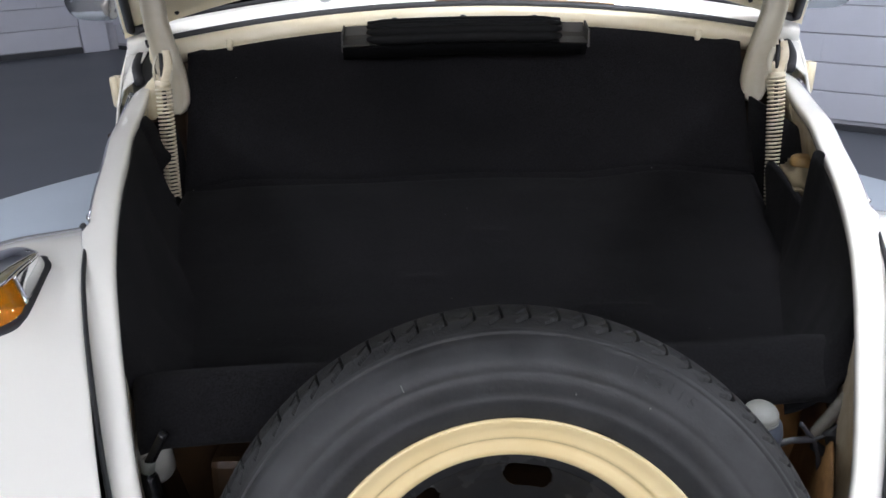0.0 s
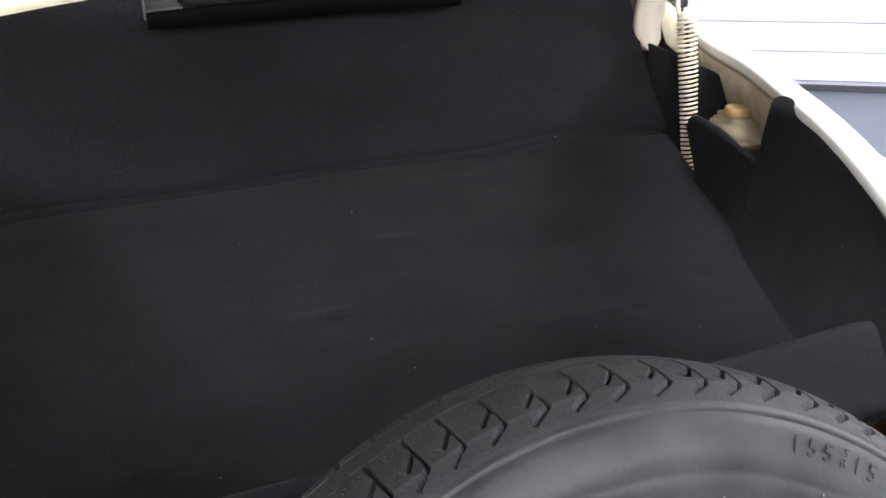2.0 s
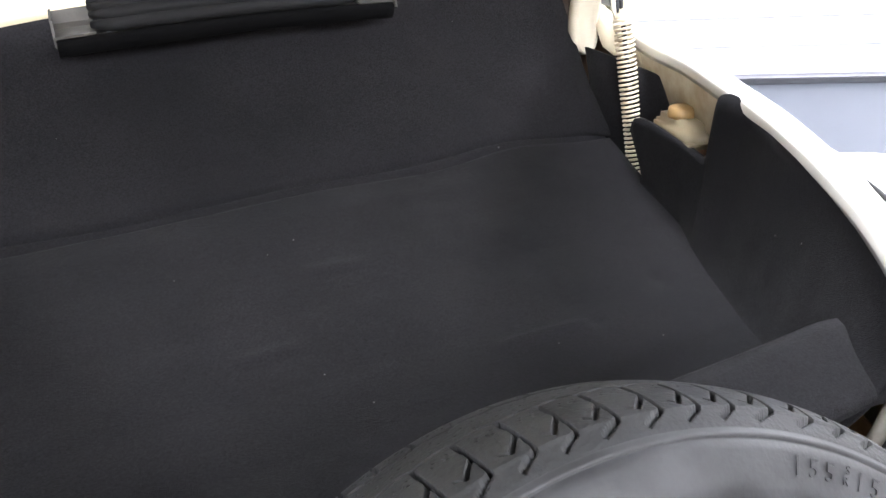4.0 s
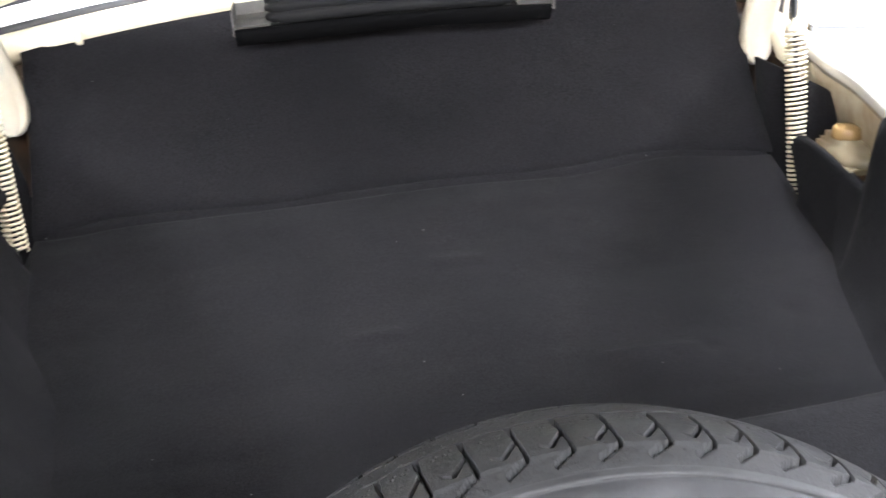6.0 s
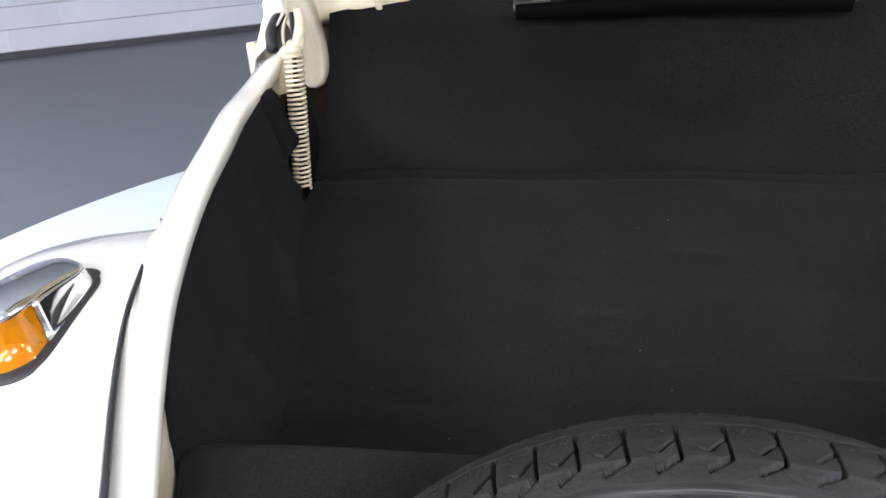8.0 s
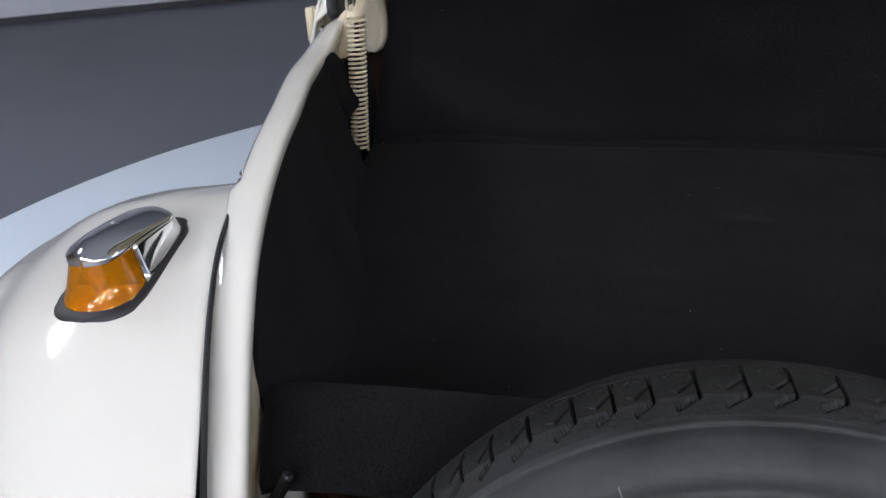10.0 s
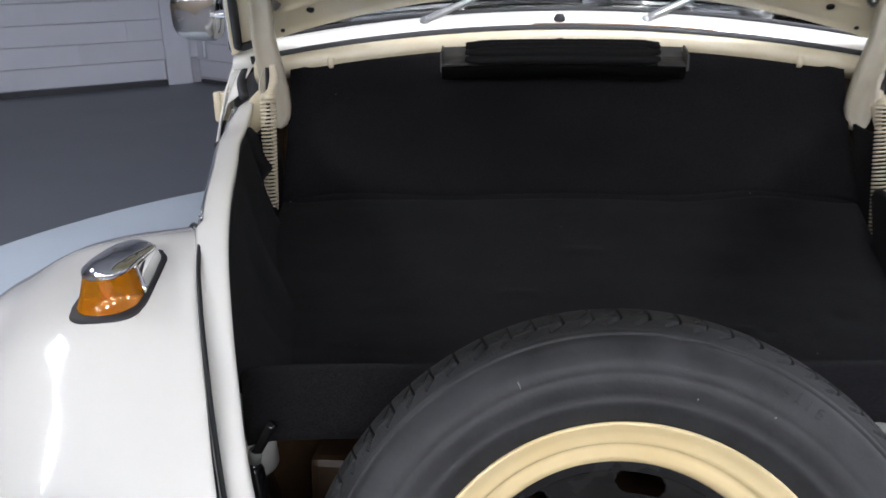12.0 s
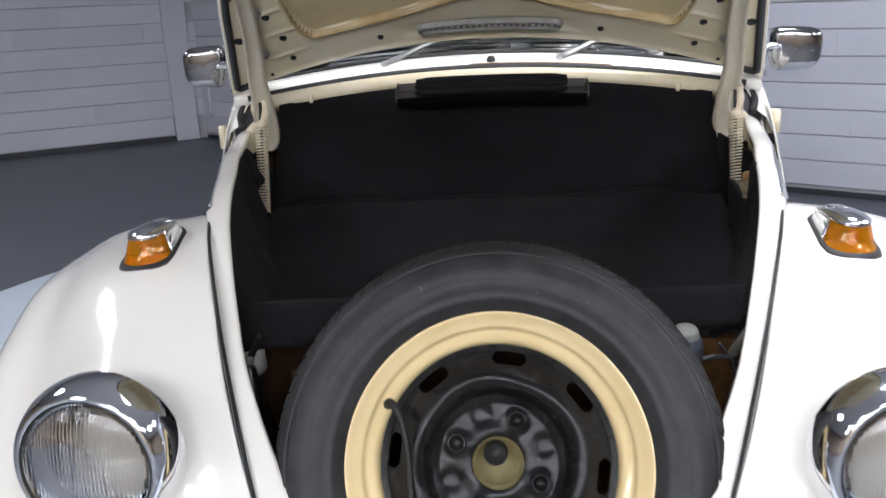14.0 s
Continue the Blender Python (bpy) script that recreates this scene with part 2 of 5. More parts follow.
def material(name, color, rough=0.5, metal=0.0, second=None, scale=6.0, amount=0.5, grain=0.0, grain_scale=400.0,
             rough_var=0.1, coat=0.0, sheen=0.0, transmission=0.0, ior=1.45, detail=6.0):
    """Two colours mixed by noise, a varying roughness and a fine relief, in metres of the world."""
    m = bpy.data.materials.new(name)
    m.use_nodes = True
    t = m.node_tree
    b = t.nodes["Principled BSDF"]
    coord = t.nodes.new("ShaderNodeTexCoord")
    noise_node = t.nodes.new("ShaderNodeTexNoise")
    noise_node.inputs["Scale"].default_value = scale
    noise_node.inputs["Detail"].default_value = detail
    noise_node.inputs["Roughness"].default_value = 0.6
    t.links.new(coord.outputs["Object"], noise_node.inputs["Vector"])
    ramp = t.nodes.new("ShaderNodeMapRange")
    ramp.inputs["From Min"].default_value, ramp.inputs["From Max"].default_value = 0.5 - 0.25 * amount, 0.5 + 0.25 / max(amount, 0.1) * 0.6
    t.links.new(noise_node.outputs["Fac"], ramp.inputs["Value"])
    mix = t.nodes.new("ShaderNodeMix")
    mix.data_type = "RGBA"
    second = second or tuple(c * 0.88 for c in color)
    mix.inputs["A"].default_value, mix.inputs["B"].default_value = (*color, 1), (*second, 1)
    t.links.new(ramp.outputs["Result"], mix.inputs["Factor"])
    t.links.new(mix.outputs["Result"], b.inputs["Base Color"])
    rr = t.nodes.new("ShaderNodeMapRange")
    rr.inputs["To Min"].default_value, rr.inputs["To Max"].default_value = max(rough - rough_var, 0.02), min(rough + rough_var, 1)
    t.links.new(noise_node.outputs["Fac"], rr.inputs["Value"])
    t.links.new(rr.outputs["Result"], b.inputs["Roughness"])
    b.inputs["Metallic"].default_value = metal
    b.inputs["Coat Weight"].default_value = coat
    b.inputs["Coat Roughness"].default_value = 0.04
    b.inputs["Sheen Weight"].default_value = sheen
    b.inputs["Transmission Weight"].default_value = transmission
    b.inputs["IOR"].default_value = ior
    if grain:
        fine = t.nodes.new("ShaderNodeTexNoise")
        fine.inputs["Scale"].default_value = grain_scale
        fine.inputs["Detail"].default_value = 3
        t.links.new(coord.outputs["Object"], fine.inputs["Vector"])
        bump = t.nodes.new("ShaderNodeBump")
        bump.inputs["Strength"].default_value = grain
        bump.inputs["Distance"].default_value = 0.002
        t.links.new(fine.outputs["Fac"], bump.inputs["Height"])
        t.links.new(bump.outputs["Normal"], b.inputs["Normal"])
    return m


def carpet_material(name, color):
    """Ribbed black felt with lint."""
    m = material(name, color, 0.95, second=(color[0] * 2.35, color[1] * 2.2, color[2] * 2.1), scale=5, amount=1.0, sheen=0.019, rough_var=0.04)
    t = m.node_tree
    b = t.nodes["Principled BSDF"]
    b.inputs["Specular IOR Level"].default_value = 0.15
    coord = t.nodes.new("ShaderNodeTexCoord")
    wave = t.nodes.new("ShaderNodeTexWave")
    wave.inputs["Scale"].default_value = 260
    wave.inputs["Distortion"].default_value = 14.0
    wave.inputs["Detail"].default_value = 2
    wave.bands_direction = "DIAGONAL"
    t.links.new(coord.outputs["Object"], wave.inputs["Vector"])
    fuzz = t.nodes.new("ShaderNodeTexNoise")
    fuzz.inputs["Scale"].default_value = 900
    t.links.new(coord.outputs["Object"], fuzz.inputs["Vector"])
    add = t.nodes.new("ShaderNodeMath")
    add.operation = "ADD"
    t.links.new(wave.outputs["Fac"], add.inputs[0])
    t.links.new(fuzz.outputs["Fac"], add.inputs[1])
    bump = t.nodes.new("ShaderNodeBump")
    bump.inputs["Strength"].default_value, bump.inputs["Distance"].default_value = 0.35, 0.0012
    t.links.new(add.outputs[0], bump.inputs["Height"])
    # slow unevenness of a cloth that was laid by hand
    slow = t.nodes.new("ShaderNodeTexNoise")
    slow.inputs["Scale"].default_value = 9
    slow.inputs["Detail"].default_value = 2
    t.links.new(coord.outputs["Object"], slow.inputs["Vector"])
    bump2 = t.nodes.new("ShaderNodeBump")
    bump2.inputs["Strength"].default_value, bump2.inputs["Distance"].default_value = 0.35, 0.02
    t.links.new(slow.outputs["Fac"], bump2.inputs["Height"])
    t.links.new(bump2.outputs["Normal"], bump.inputs["Normal"])
    t.links.new(bump.outputs["Normal"], b.inputs["Normal"])
    # lint: sparse pale flecks
    cells = t.nodes.new("ShaderNodeTexVoronoi")
    cells.inputs["Scale"].default_value = 34
    t.links.new(coord.outputs["Object"], cells.inputs["Vector"])
    less = t.nodes.new("ShaderNodeMath")
    less.operation = "LESS_THAN"
    less.inputs[1].default_value = 0.034
    t.links.new(cells.outputs["Distance"], less.inputs[0])
    pick = t.nodes.new("ShaderNodeSeparateColor")
    t.links.new(cells.outputs["Color"], pick.inputs["Color"])
    rare = t.nodes.new("ShaderNodeMath")
    rare.operation = "GREATER_THAN"
    rare.inputs[1].default_value = 0.62
    t.links.new(pick.outputs["Red"], rare.inputs[0])
    both = t.nodes.new("ShaderNodeMath")
    both.operation = "MULTIPLY"
    t.links.new(less.outputs[0], both.inputs[0])
    t.links.new(rare.outputs[0], both.inputs[1])
    old = b.inputs["Base Color"].links[0].from_socket
    pile = t.nodes.new("ShaderNodeTexNoise")
    pile.inputs["Scale"].default_value = 420
    pile.inputs["Detail"].default_value = 4
    t.links.new(coord.outputs["Object"], pile.inputs["Vector"])
    spread = t.nodes.new("ShaderNodeMapRange")
    spread.inputs["From Min"].default_value, spread.inputs["From Max"].default_value = 0.32, 0.72
    spread.inputs["To Min"].default_value, spread.inputs["To Max"].default_value = 0.45, 1.9
    t.links.new(pile.outputs["Fac"], spread.inputs["Value"])
    shade = t.nodes.new("ShaderNodeHueSaturation")
    t.links.new(old, shade.inputs["Color"])
    t.links.new(spread.outputs["Result"], shade.inputs["Value"])
    old = shade.outputs["Color"]
    mix = t.nodes.new("ShaderNodeMix")
    mix.data_type = "RGBA"
    mix.inputs["B"].default_value = (0.13, 0.13, 0.125, 1)
    t.links.new(old, mix.inputs["A"])
    t.links.new(both.outputs[0], mix.inputs["Factor"])
    t.links.new(mix.outputs["Result"], b.inputs["Base Color"])
    return m


def glow(name, color, strength):
    m = bpy.data.materials.new(name)
    m.use_nodes = True
    b = m.node_tree.nodes["Principled BSDF"]
    b.inputs["Base Color"].default_value = (0.8, 0.8, 0.8, 1)
    b.inputs["Emission Color"].default_value = (*color, 1)
    b.inputs["Emission Strength"].default_value = strength
    return m


def ribbed_glass(name, color, rough, scale, transmission=1.0, relief=0.7):
    """Pressed glass with upright ribs."""
    m = material(name, color, rough, transmission=transmission, ior=1.5, rough_var=0.02, second=tuple(c * 0.96 for c in color))
    t = m.node_tree
    coord = t.nodes.new("ShaderNodeTexCoord")
    wave = t.nodes.new("ShaderNodeTexWave")
    wave.bands_direction = "X"
    wave.inputs["Scale"].default_value = scale
    t.links.new(coord.outputs["Object"], wave.inputs["Vector"])
    bump = t.nodes.new("ShaderNodeBump")
    bump.inputs["Strength"].default_value, bump.inputs["Distance"].default_value = relief, 0.002
    t.links.new(wave.outputs["Fac"], bump.inputs["Height"])
    t.links.new(bump.outputs["Normal"], t.nodes["Principled BSDF"].inputs["Normal"])
    return m


PAINT = material("cream_paint", (0.865, 0.84, 0.768), 0.14, second=(0.845, 0.815, 0.735), scale=3, coat=1.0, rough_var=0.03)
PAINT_IN = material("cream_paint_inside", (0.70, 0.63, 0.47), 0.38, second=(0.58, 0.49, 0.31), scale=7, amount=0.7, coat=0.2, grain=0.05)
PAINT_WAX = material("waxed_paint", (0.62, 0.50, 0.27), 0.35, second=(0.36, 0.24, 0.09), scale=14, amount=0.9, coat=0.3, grain=0.1)
HOOD_IN = material("hood_inner_paint", (0.83, 0.78, 0.63), 0.34, second=(0.76, 0.66, 0.42), scale=6, amount=0.8, coat=0.15, grain=0.04)
HOOD_PANEL = material("hood_recess_paint", (0.76, 0.66, 0.42), 0.40, second=(0.62, 0.50, 0.27), scale=8, amount=0.8, grain=0.05)
RUST = material("waxed_rust", (0.37, 0.20, 0.072), 0.5, second=(0.14, 0.068, 0.026), scale=22, amount=1.0, grain=0.3, grain_scale=150)
CHROME = material("chrome", (0.75, 0.76, 0.78), 0.06, 1.0, second=(0.70, 0.71, 0.73), scale=12, rough_var=0.03)
STEEL = material("dull_steel", (0.45, 0.45, 0.44), 0.38, 1.0, second=(0.36, 0.35, 0.33), scale=30)
RUBBER = material("black_rubber", (0.022, 0.022, 0.024), 0.55, second=(0.035, 0.034, 0.034), scale=18, grain=0.15)
TYRE = material("tyre_rubber", (0.0085, 0.0085, 0.0088), 0.62, second=(0.017, 0.017, 0.0168), scale=30, amount=0.9, grain=0.35, grain_scale=300, rough_var=0.12)
TYRE.node_tree.nodes["Principled BSDF"].inputs["Specular IOR Level"].default_value = 0.4
SIDEWALL = material("sidewall_rubber", (0.007, 0.007, 0.007), 0.50, second=(0.029, 0.029, 0.030), scale=22, amount=1.0, grain=0.14, grain_scale=200, rough_var=0.16)
SIDEWALL.node_tree.nodes["Principled BSDF"].inputs["Specular IOR Level"].default_value = 0.42
RIM = material("rim_enamel", (0.86, 0.69, 0.38), 0.22, second=(0.78, 0.59, 0.29), scale=10, coat=0.5, rough_var=0.06)
DISC = material("black_enamel", (0.008, 0.008, 0.0085), 0.27, second=(0.017, 0.0165, 0.016), scale=14, coat=0.0, grain=0.06, grain_scale=120)
DISC.node_tree.nodes["Principled BSDF"].inputs["Specular IOR Level"].default_value = 0.27
CARPET = carpet_material("black_carpet", (0.0034, 0.0034, 0.0040))
SPRING = material("spring_paint", (0.72, 0.65, 0.50), 0.4, second=(0.55, 0.46, 0.30), scale=40, amount=0.7)
BLACKG = material("glossy_black_rubber", (0.008, 0.008, 0.009), 0.22, second=(0.012, 0.012, 0.012), scale=20)
BLACK = material("black_plastic", (0.012, 0.012, 0.013), 0.55, second=(0.02, 0.02, 0.02), scale=20, grain=0.1)
GREYRUB = material("weathered_rubber", (0.026, 0.025, 0.023), 0.6, second=(0.055, 0.050, 0.042), scale=25, amount=0.9, grain=0.2)
PLASTIC = material("yellowed_plastic", (0.18, 0.16, 0.105), 0.35, second=(0.14, 0.10, 0.055), scale=18, amount=0.8, rough_var=0.1)
FLUID = material("stained_plastic", (0.10, 0.055, 0.030), 0.35, second=(0.06, 0.03, 0.016), scale=30, amount=0.8)
# Dirt-stained cream, its base also darkened for the shade under the edge.
INNER = material("dirty_shaded_paint", (0.44, 0.39, 0.29), 0.45, second=(0.24, 0.17, 0.085), scale=16, amount=0.8, grain=0.1)
# Cream paint darkened in its colour for the shade on the arms.
ARM_SHADED = material("hinge_paint_shaded", (0.50, 0.465, 0.375), 0.42, second=(0.42, 0.37, 0.27), scale=12, amount=0.7, grain=0.05)
CAPM = material("orange_cap_plastic", (0.29, 0.185, 0.070), 0.5, second=(0.21, 0.125, 0.05), scale=40, amount=0.8)
WHITEP = material("white_plastic", (0.40, 0.39, 0.35), 0.4, second=(0.30, 0.29, 0.26), scale=20, amount=0.7)
BLUEP = material("blue_plastic", (0.055, 0.065, 0.085), 0.35, second=(0.04, 0.05, 0.065), scale=20)
AMBER = ribbed_glass("amber_lens", (0.95, 0.38, 0.003), 0.05, 110, 0.72, relief=0.014)
LENS = ribbed_glass("headlamp_glass", (0.97, 0.97, 0.96), 0.03, 62, relief=0.20)
GLASS = material("window_glass", (0.93, 0.95, 0.95), 0.02, transmission=1.0, ior=1.45, second=(0.92, 0.94, 0.94), rough_var=0.01)
FLOORM = material("slate_epoxy", (0.088, 0.095, 0.111), 0.42, second=(0.100, 0.107, 0.124), scale=1.6, amount=0.7, grain=0.04, grain_scale=90, rough_var=0.08)
PLATE = material("turntable_paint", (0.52, 0.58, 0.64), 0.38, second=(0.49, 0.55, 0.61), scale=2.2, amount=0.6, rough_var=0.08)
WALLM = material("white_wall_paint", (0.55, 0.56, 0.62), 0.6, second=(0.51, 0.52, 0.58), scale=4, amount=0.7, grain=0.25, grain_scale=140)
WALLD = material("wall_joint", (0.42, 0.42, 0.46), 0.8, second=(0.34, 0.34, 0.38), scale=12)
SKIRT = material("dark_skirting", (0.03, 0.032, 0.038), 0.5, second=(0.04, 0.042, 0.047), scale=8)
CEIL = material("ceiling_paint", (0.66, 0.665, 0.68), 0.8, second=(0.62, 0.625, 0.64), scale=3)
WALLFAR = material("tan_wall_paint", (0.26, 0.215, 0.17), 0.7, second=(0.22, 0.18, 0.14), scale=3)
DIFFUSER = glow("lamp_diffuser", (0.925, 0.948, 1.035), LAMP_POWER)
LAMPFRAME = material("lamp_frame", (0.7, 0.7, 0.7), 0.4)
# Reflector metal in a dark warm brown, mottled by noise.
REFLECT = material("dark_brown_reflector", (0.14, 0.115, 0.085), 0.12, 1.0, second=(0.20, 0.17, 0.13), scale=30, amount=0.8)
CAPG = material("grey_cap_plastic", (0.22, 0.22, 0.20), 0.42, second=(0.16, 0.16, 0.145), scale=30, amount=0.7)
VENTM = material("grey_vent_paint", (0.34, 0.34, 0.32), 0.35, second=(0.22, 0.21, 0.19), scale=40, amount=0.7)
WIPERM = material("silver_wiper_paint", (0.40, 0.40, 0.39), 0.35, 0.5, second=(0.32, 0.32, 0.31), scale=30)
# Chrome darkened in its colour for the dark hall it would reflect.
MIRRORM = material("dark_hall_chrome", (0.34, 0.335, 0.33), 0.10, 1.0, second=(0.28, 0.27, 0.265), scale=14, rough_var=0.04)
BROWN = material("brown_wax", (0.075, 0.040, 0.018), 0.45, second=(0.03, 0.018, 0.010), scale=18, amount=0.9, grain=0.2, grain_scale=150)
# Cloth coloured darker than the carpet for the shade it hangs in.
FLAP = material("shaded_flap_cloth", (0.0022, 0.0022, 0.0024), 0.95, second=(0.0035, 0.0035, 0.0036), scale=30, grain=0.2)
FLAP.node_tree.nodes["Principled BSDF"].inputs["Specular IOR Level"].default_value = 0.06
TRAYM = material("tray_rubber", (0.006, 0.006, 0.0065), 0.8, second=(0.010, 0.010, 0.010), scale=40, amount=0.8, grain=0.15)
TRAYM.node_tree.nodes["Principled BSDF"].inputs["Specular IOR Level"].default_value = 0.22
CABLEM = material("grey_cable", (0.05, 0.05, 0.058), 0.5, second=(0.035, 0.035, 0.04), scale=30)
STRUTM = material("dusty_grey_paint", (0.13, 0.12, 0.10), 0.6, second=(0.075, 0.065, 0.05), scale=60, amount=0.9, grain=0.2)
REDM = material("red_insulation", (0.16, 0.018, 0.018), 0.5, second=(0.10, 0.012, 0.012), scale=40)
GLARE = material("white_glare", (0.80, 0.80, 0.80), 0.7, second=(0.77, 0.77, 0.78), scale=9)
# Vinyl with blue put into its colour for the bluish light inside.
DASH = material("bluish_lit_vinyl", (0.060, 0.074, 0.105), 0.8, second=(0.048, 0.06, 0.088), scale=14, grain=0.15, grain_scale=200)
CLOTH = material("black_vinyl", (0.010, 0.011, 0.015), 0.6, second=(0.016, 0.017, 0.022), scale=14, grain=0.2, grain_scale=200)

# ---- the room: turntable in the corner of a painted hall ----
CORNER = Vector((-2.78, 6.28, 0))
LEFT_END = Vector((-8.6, 2.67, 0))
RIGHT_END = Vector((7.0, 0.30, 0))
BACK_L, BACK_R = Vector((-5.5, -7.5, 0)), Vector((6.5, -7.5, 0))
HIGH = 3.05

bm = bmesh.new()
ring = [bm.verts.new(v) for v in (CORNER, LEFT_END, BACK_L, BACK_R, RIGHT_END)]
low = [bm.verts.new(v + Vector((0, 0, -0.1))) for v in (CORNER, LEFT_END, BACK_L, BACK_R, RIGHT_END)]
bm.faces.new(ring)
bm.faces.new(low[::-1])
for i in range(5):
    bm.faces.new((ring[i], low[i], low[(i + 1) % 5], ring[(i + 1) % 5]))
bmesh.ops.recalc_face_normals(bm, faces=bm.faces)
floor = part("floor", bm, FLOORM, smooth=False)
tagged(floor, "dark slate-grey painted epoxy floor", "floor", kind="structure")

turntable = lathe("turntable", [(0.0, 0.004), (2.300, 0.004), (2.315, 0.002), (2.317, -0.01)], PLATE, m=Matrix.Translation((-0.04, 1.2, 0)), n=128)
tagged(turntable, "pale grey round turntable plate set in the floor", "turntable", kind="structure")

bm = bmesh.new()
ring = [bm.verts.new(v + Vector((0, 0, HIGH))) for v in (CORNER, LEFT_END, BACK_L, BACK_R, RIGHT_END)]
low = [bm.verts.new(v + Vector((0, 0, HIGH + 0.1))) for v in (CORNER, LEFT_END, BACK_L, BACK_R, RIGHT_END)]
bm.faces.new(ring)
bm.faces.new(low[::-1])
ceiling = part("ceiling", bm, CEIL, smooth=False)
tagged(ceiling, "plain pale painted ceiling", "ceiling", kind="structure")


def wall(name, a, b, label):
    """A plain wall from a to b, its inner face on that line, 0.2 m thick."""
    way = (b - a).normalized()
    out = Vector((way.y, -way.x, 0))
    if out.dot(Vector((0, 0, 0)) - a) > 0:
        out = -out
    pts = [a, b, b + out * 0.2, a + out * 0.2]
    bm = bmesh.new()
    lo = [bm.verts.new(p) for p in pts]
    hi = [bm.verts.new(p + Vector((0, 0, HIGH))) for p in pts]
    bm.faces.new(lo)
    bm.faces.new(hi[::-1])
    for i in range(4):
        bm.faces.new((lo[i], hi[i], hi[(i + 1) % 4], lo[(i + 1) % 4]))
    bmesh.ops.recalc_face_normals(bm, faces=bm.faces)
    ob = part(name, bm, WALLD if "blocks" in label else WALLFAR, smooth=False)
    return tagged(ob, label, "wall", kind="structure"), way, -out


wall_left, LEFT_WAY, LEFT_IN = wall("wall_west", CORNER, LEFT_END, "wall of white-painted concrete blocks")
wall_right, RIGHT_WAY, RIGHT_IN = wall("wall_north", CORNER, RIGHT_END, "wall of white-painted concrete blocks")
wall("wall_south_west", LEFT_END, BACK_L, "plain tan-painted wall")
wall("wall_south", BACK_L, BACK_R, "plain tan-painted wall")
wall("wall_east", BACK_R, RIGHT_END, "plain tan-painted wall")


def along(name, a, way, inward, start, end, low, high, depth, mat, label, category):
    """A bar along a wall: skirting or pillar."""
    pts = [a + way * start, a + way * end]
    bm = bmesh.new()
    corners = []
    for p in pts:
        for d in (0.0, depth):
            for z in (low, high):
                corners.append(bm.verts.new(p + inward * d + Vector((0, 0, z))))
    bmesh.ops.convex_hull(bm, input=corners)
    bmesh.ops.bevel(bm, geom=list(bm.edges), offset=0.006, segments=1, affect="EDGES")
    ob = part(name, bm, mat, smooth=False)
    return tagged(ob, label, category, kind="structure")


along("pillar", CORNER, LEFT_WAY, LEFT_IN, 0.085, 0.29, 0, HIGH, 0.05, WALLM, "flat white-painted wall pillar", "pillar")
along("baseboard_1", CORNER, LEFT_WAY, LEFT_IN, 0.29, 7.4, 0, 0.045, 0.022, SKIRT, "dark skirting strip at the foot of the wall", "skirting")
along("baseboard_2", CORNER, RIGHT_WAY, RIGHT_IN, 0.02, 11.0, 0, 0.03, 0.022, SKIRT, "dark skirting strip at the foot of the wall", "skirting")
tube("wall_pipe", [CORNER + RIGHT_WAY * 0.12 + RIGHT_IN * 0.03 + Vector((0, 0, z)) for z in (0.22, 0.4, 0.62)], 0.018, WALLM)
tagged(bpy.data.objects["wall_pipe"], "short white-painted pipe on the wall", "pipe", kind="structure")


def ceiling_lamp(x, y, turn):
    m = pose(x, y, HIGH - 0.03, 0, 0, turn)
    lamp = thing("ceiling_light", (x, y, HIGH - 0.03), "square white ceiling light panel, lit, unseen", "ceiling light", "lights on the ceiling")
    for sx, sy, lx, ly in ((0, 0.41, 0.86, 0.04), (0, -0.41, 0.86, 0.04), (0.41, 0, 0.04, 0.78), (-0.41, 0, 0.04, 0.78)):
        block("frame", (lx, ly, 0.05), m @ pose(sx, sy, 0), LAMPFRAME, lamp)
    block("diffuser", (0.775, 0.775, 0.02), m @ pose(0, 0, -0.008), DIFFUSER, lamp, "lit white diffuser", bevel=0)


# Unseen panels: some placed from reflections, others added to brighten trunk and walls.
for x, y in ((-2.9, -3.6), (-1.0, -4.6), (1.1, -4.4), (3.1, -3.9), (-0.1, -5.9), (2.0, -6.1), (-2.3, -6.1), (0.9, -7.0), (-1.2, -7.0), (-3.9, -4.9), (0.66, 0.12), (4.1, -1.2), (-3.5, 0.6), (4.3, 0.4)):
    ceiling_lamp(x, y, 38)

# ---- the car: an old beetle-shaped saloon with its front hood up ----
car = thing("car", (0, 1.2, 0.004), "cream-white old saloon with rounded wings and its front hood raised", "car")

# inner edge of the hood opening and seam of the wing, for the side of negative x
EDGE = spline([(-0.569, 0.572, 0.898), (-0.551, 0.50, 0.894), (-0.533, 0.40, 0.882), (-0.514, 0.30, 0.878), (-0.489, 0.20, 0.869),
               (-0.467, 0.10, 0.856), (-0.442, 0.0, 0.835), (-0.412, -0.10, 0.805), (-0.378, -0.20, 0.749), (-0.331, -0.315, 0.671),
               (-0.257, -0.42, 0.549), (-0.187, -0.50, 0.455), (-0.096, -0.56, 0.385), (0.0, -0.58, 0.36)], 6)
